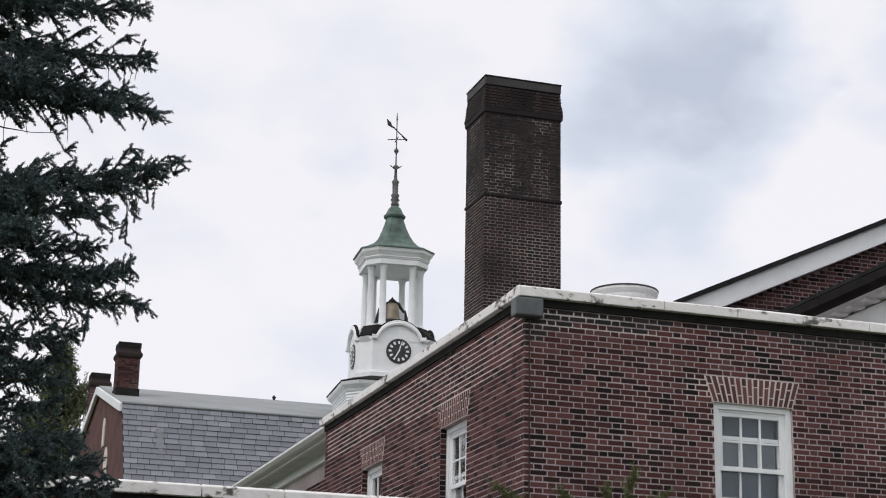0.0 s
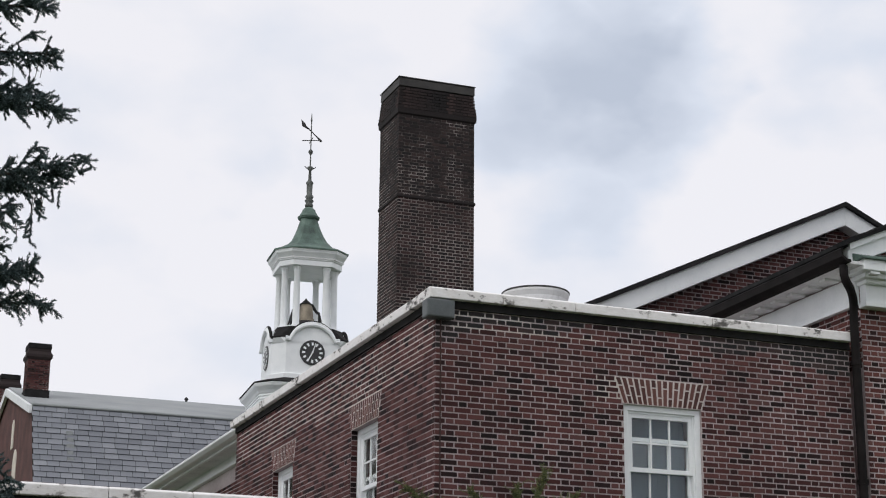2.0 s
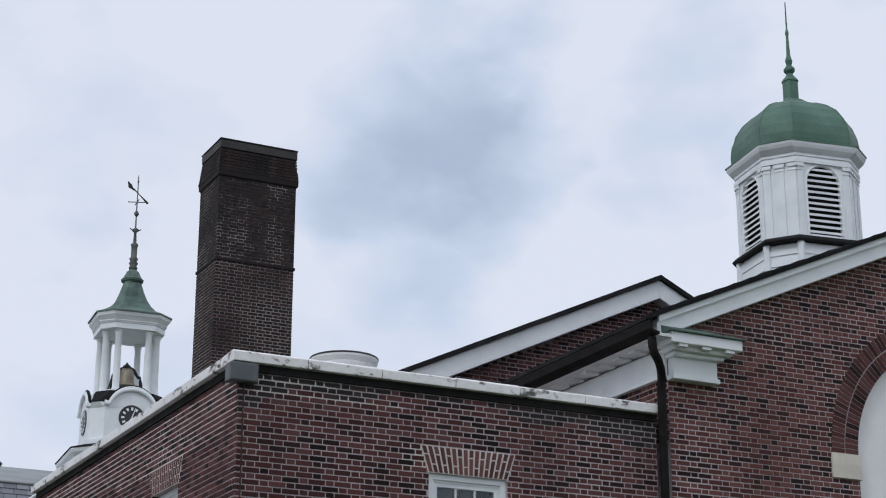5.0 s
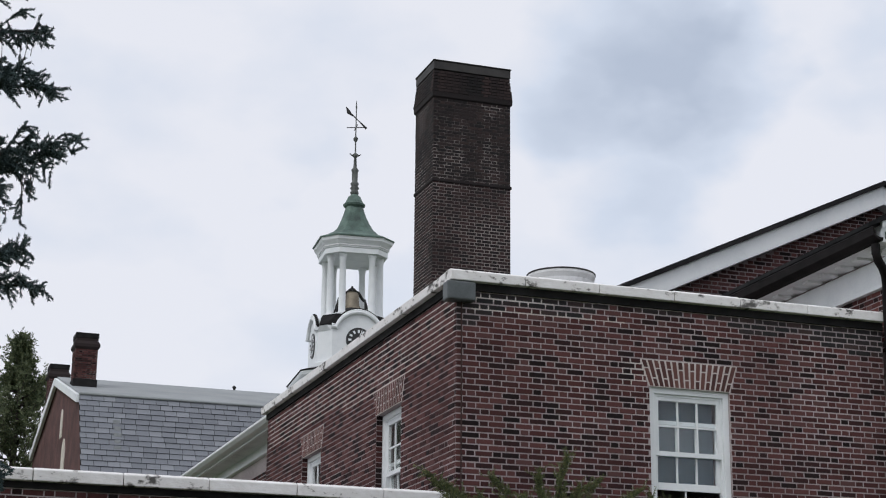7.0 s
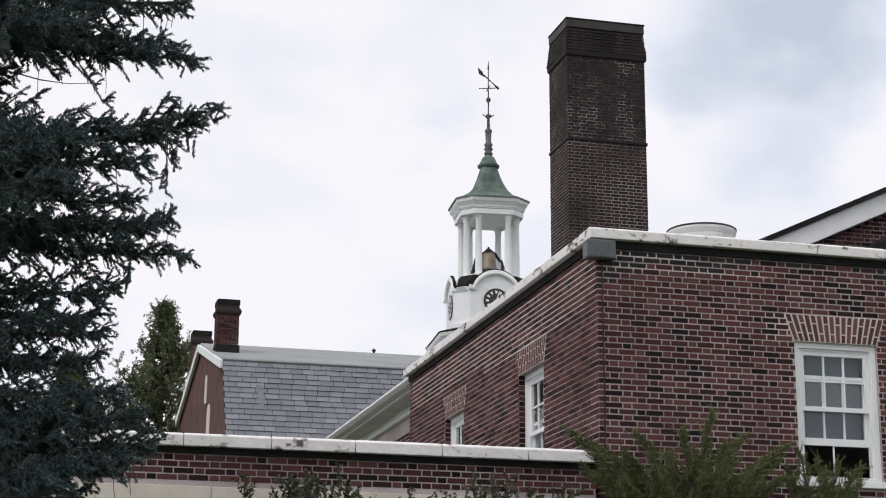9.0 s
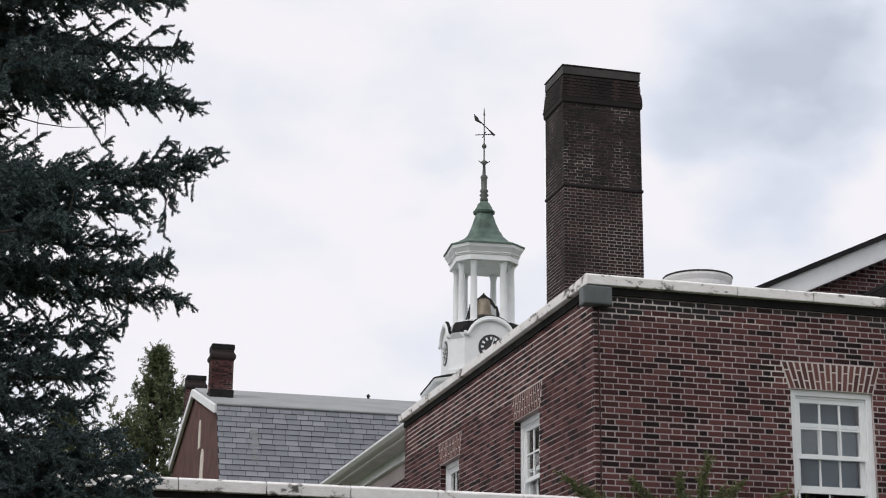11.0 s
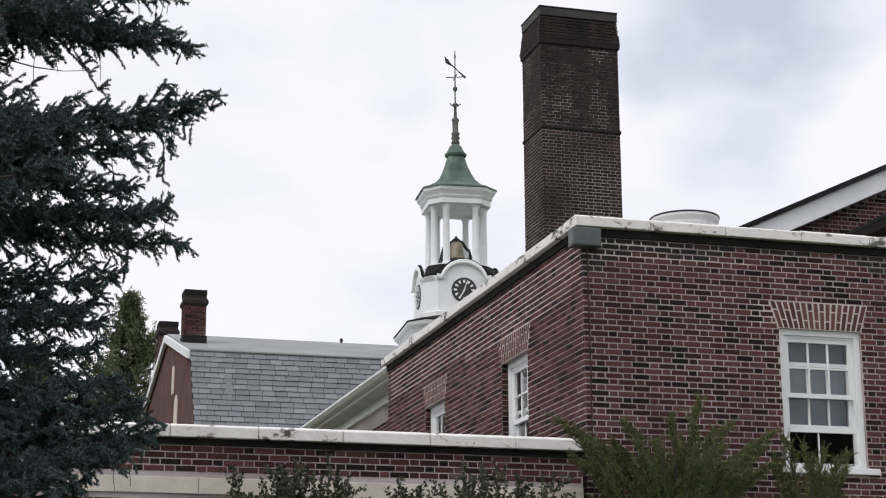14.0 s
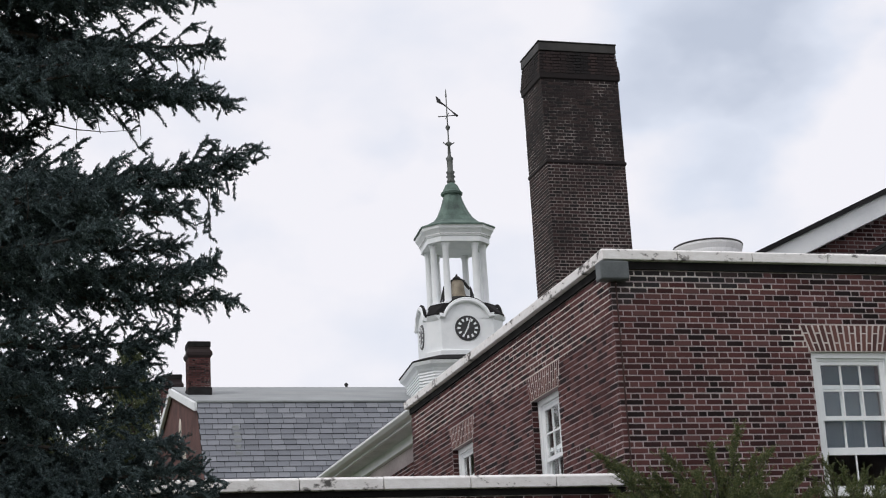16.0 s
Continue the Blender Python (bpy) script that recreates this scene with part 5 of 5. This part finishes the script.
def hedge():
    rng = np.random.default_rng(12)
    bush = thing("hedge", "clipped hedge with leafy dark green shoots", "hedge", at=(-2.4, -1.2, GROUND))
    wood, pts, ways = Shape(), [], []
    for k in range(105):
        x = rng.uniform(-4.1, -0.5)
        y = rng.uniform(-1.5, -0.75)
        top = 4.08 + 0.14 * math.sin(x * 3.1) + 0.10 * math.sin(x * 7.3 + 1) + rng.uniform(-0.22, 0.20)
        root = (x + rng.normal(scale=0.08), y, GROUND)
        path = bezier(root, (x, y, 2.8), (x + rng.normal(scale=0.10), y + rng.normal(scale=0.05), top), 16)
        wood.tube([tuple(p) for p in path[::3]], list(np.linspace(0.012, 0.003, 6)), 4)
        p, w = sample(path[9:], 0.026)
        pts.append(p)
        ways.append(w)
        for q in range(7):
            j = rng.integers(9, 15)
            e = path[j] + rng.normal(scale=0.09, size=3) + np.array((0, 0, 0.12))
            p, w = sample(bezier(path[j], (path[j] + e) / 2, e, 4), 0.026)
            pts.append(p)
            ways.append(w)
    tagged(part("stem_wood", wood, BARK, bush, "thin stems"), kind="stuff")
    pts, ways = np.concatenate(pts), np.concatenate(ways)
    foliage("foliage", needle_mesh("foliage", pts, ways, 3, 0.050, 0.014, 1.0, rng, leaf=True), HEDGE, bush, "small oval dark green leaves")


def far_tree(x, y, top, reach, seed):
    rng = np.random.default_rng(seed)
    tree = thing("conifer", "olive-green conifer beyond the buildings", "tree", at=(x, y, GROUND))
    part("trunk", Shape().lathe(x, y, [(0.4, GROUND), (0.25, 9), (0.03, top)], 10), BARK, tree)
    pts, ways, wood = [], [], Shape()
    z = 7.0
    while z < top - 0.1:
        r = reach * min(1.0, ((top - z) / (top - 9)) ** 1.0)
        for k in range(7):
            a = rng.uniform(0, 2 * math.pi)
            q = r * rng.uniform(0.45, 1.2)
            end = (x + q * math.cos(a), y + q * math.sin(a), z + 0.55 * q + rng.uniform(-0.2, 0.3))
            path = bezier((x, y, z), (x + q * 0.6 * math.cos(a), y + q * 0.6 * math.sin(a), z + 0.02), end, 8)
            wood.tube([tuple(p) for p in path[::2]], [0.05, 0.035, 0.02, 0.01], 4)
            for j in range(2, 8):
                for m in range(3):
                    e = path[j] + rng.normal(scale=0.20, size=3) + np.array((0, 0, 0.16))
                    p, w = sample(bezier(path[j], (path[j] + e) / 2, e, 4), 0.085)
                    pts.append(p)
                    ways.append(w + np.array((0, 0, 0.02)))
        z += 0.30
    tagged(part("limb_wood", wood, BARK, tree), kind="stuff")
    pts, ways = np.concatenate(pts), np.concatenate(ways)
    foliage("crown", needle_mesh("crown", pts, ways, 5, 0.13, 0.024, 0.8, rng, leaf=True), FAR_LEAF, tree, "olive-green needle sprays")


spruce()
YT = [(-0.66, -0.9, 4.88), (-0.36, -0.7, 4.80), (-0.05, -0.9, 4.66), (0.20, -0.6, 4.92), (0.42, -1.0, 4.68), (0.66, -0.8, 4.98), (0.80, -0.6, 4.80), (1.02, -0.8, 5.17), (1.12, -0.9, 4.85), (1.42, -0.7, 4.95), (1.60, -0.8, 4.70), (1.92, -0.7, 4.87), (0.1, -1.3, 4.45), (0.9, -1.4, 4.55), (1.3, -1.3, 4.5), (-0.4, -1.2, 4.4), (0.5, -0.4, 4.6), (1.65, -1.2, 4.45), (0.25, -1.2, 4.35), (0.7, -1.3, 4.4), (1.1, -1.1, 4.45), (-0.15, -1.1, 4.35), (1.45, -1.0, 4.4), (-0.5, -0.9, 4.5), (0.95, -0.5, 4.5), (0.35, -0.8, 4.55), (1.25, -0.6, 4.6), (-0.2, -0.6, 4.5), (0.8, -1.1, 4.6), (0.55, -0.6, 4.75), (1.5, -0.5, 4.55)]
yew("yew_bush", "feathery yellow-green yew bush against the brick wall", (0.7, -0.9), YT, 31, YEW, 1.15)
YR = [(2.06, -0.7, 4.80), (2.30, -0.6, 4.74), (2.55, -0.7, 4.70), (2.86, -0.6, 4.68), (2.2, -1.0, 4.55), (2.45, -1.1, 4.5), (2.7, -0.9, 4.5), (1.95, -0.6, 4.6)]
yew("yew_bush", "smaller dark yew bush below the sash window", (2.3, -0.9), YR, 32, YEW, 0.85)
hedge()
far_tree(1.10, 60.0, 19.6, 5.2, 41)
far_tree(-2.6, 64.0, 17.9, 5.0, 42)
# a conifer out of view, added so the side windows mirror dark foliage
far_tree(-16.0, 57.0, 19.0, 7.0, 43)


# ---- bricks ----
def water_stain(u, z):
    """Courses blackened where water runs off the coping: deep at the corner box and the downpipe, ragged between."""
    depth = 0.13 + 0.07 * math.sin(u * 1.9) + 0.05 * math.sin(u * 5.3 + 1) + 0.30 * math.exp(-(u / 0.28) ** 2) + 0.40 * math.exp(-((u - WX) / 0.7) ** 2)
    return z > WTOP - 2.8 - depth


def piece_bricks():
    # wing, front face
    h = hole_r
    brickwork(wall_r, (0, 0, 2.8), (1, 0, 0), (0, -1, 0), WX, WTOP - 2.8, [(h[0], h[1], h[2] - 0.075 - 2.8, h[3] - 2.8, 0), (h[0] - 0.012, h[1] + 0.012, h[3] - 2.8, h[3] + 0.325 - 2.8, 0.11)], seed=21, stained=water_stain, singles=lambda u, z: u < 2.3 and z + 2.8 > 5.75)
    ls = []
    for q in holes_l:
        ls += [(WY - q[1], WY - q[0], q[2] - 0.075 - 2.8, q[3] - 2.8, 0), (WY - q[1] - 0.012, WY - q[0] + 0.012, q[3] - 2.8, q[3] + 0.325 - 2.8, 0.11)]
    brickwork(wall_l, (0, WY, 2.8), (0, -1, 0), (-1, 0, 0), WY, WTOP - 2.8, ls, seed=22, singles=lambda u, z: u > WY - 1.9 and 2.6 < z)
    # chimney
    for owner, z0, z1, m in ((stack, 6.5, 13.06, BRICK_CHIM), (upper_stack, 13.06, 14.85, BRICK_SOOT)):
        brickwork(owner, (CX0, CY0, z0), (1, 0, 0), (0, -1, 0), CX1 - CX0, z1 - z0 - 0.06, lambda *q: True, m, 23)
        brickwork(owner, (CX0, CY1, z0), (0, -1, 0), (-1, 0, 0), CY1 - CY0, z1 - z0 - 0.06, lambda *q: True, m, 24)
    # hall front and side

    def hall_keep(a, b, c, d):
        x0, x1, z1, z0 = a + HX0, b + HX0, d + 3.0, c + 3.0
        if z1 > hall_top(x0) + 0.05 or z1 > hall_top(x1) + 0.05:
            return False
        m = (x0 + x1) / 2 - ARC_X
        if z1 > ARC_Z:
            return math.hypot(m, (z0 + z1) / 2 - ARC_Z) > 1.90
        if abs(m) > ARC_R + 0.11:
            return True
        if x0 < ARC_X - ARC_R:
            return a, min(b, ARC_X - ARC_R - HX0)
        if x1 > ARC_X + ARC_R:
            return max(a, ARC_X + ARC_R - HX0), b
        return False
    brickwork(hall_wall, (HX0, HY, 3.0), (1, 0, 0), (0, -1, 0), 9.5, 9.5, hall_keep, BRICK_HALL, seed=25, one=BRICK_HALL_ONE, singles=lambda u, z: 0.9 < u < 2.5 and 3.4 < z < 5.4)
    brickwork(side, (HX0, 5.6, 6.9), (0, -1, 0), (-1, 0, 0), 5.72, 0.85, lambda *q: True, BRICK_HALL, seed=26)
    brickwork(rear_wall, (2.6, GY, 7.0), (1, 0, 0), (0, -1, 0), 10.0, 4.2, lambda a, b, c, d: d + 7.0 < min(rear_top(a + 2.6), rear_top(b + 2.6)) + 0.05, seed=27)
    brickwork(back_wall, (BX, 22, 5.0), (0, -1, 0), (-1, 0, 0), 13.0, 1.9, lambda *q: True, seed=28)
    brickwork(porch_wall, (-12, LY, LTOP - 27 * COURSE), (1, 0, 0), (0, -1, 0), LX1 + 12, 26.9 * COURSE, [(-1, 13, 4.07 - LTOP + 27 * COURSE, 4.237 - LTOP + 27 * COURSE, 0)], seed=29, singles=lambda u, z: 7.0 < u < 11.3 and z > 22 * COURSE - 0.01)


piece_bricks()
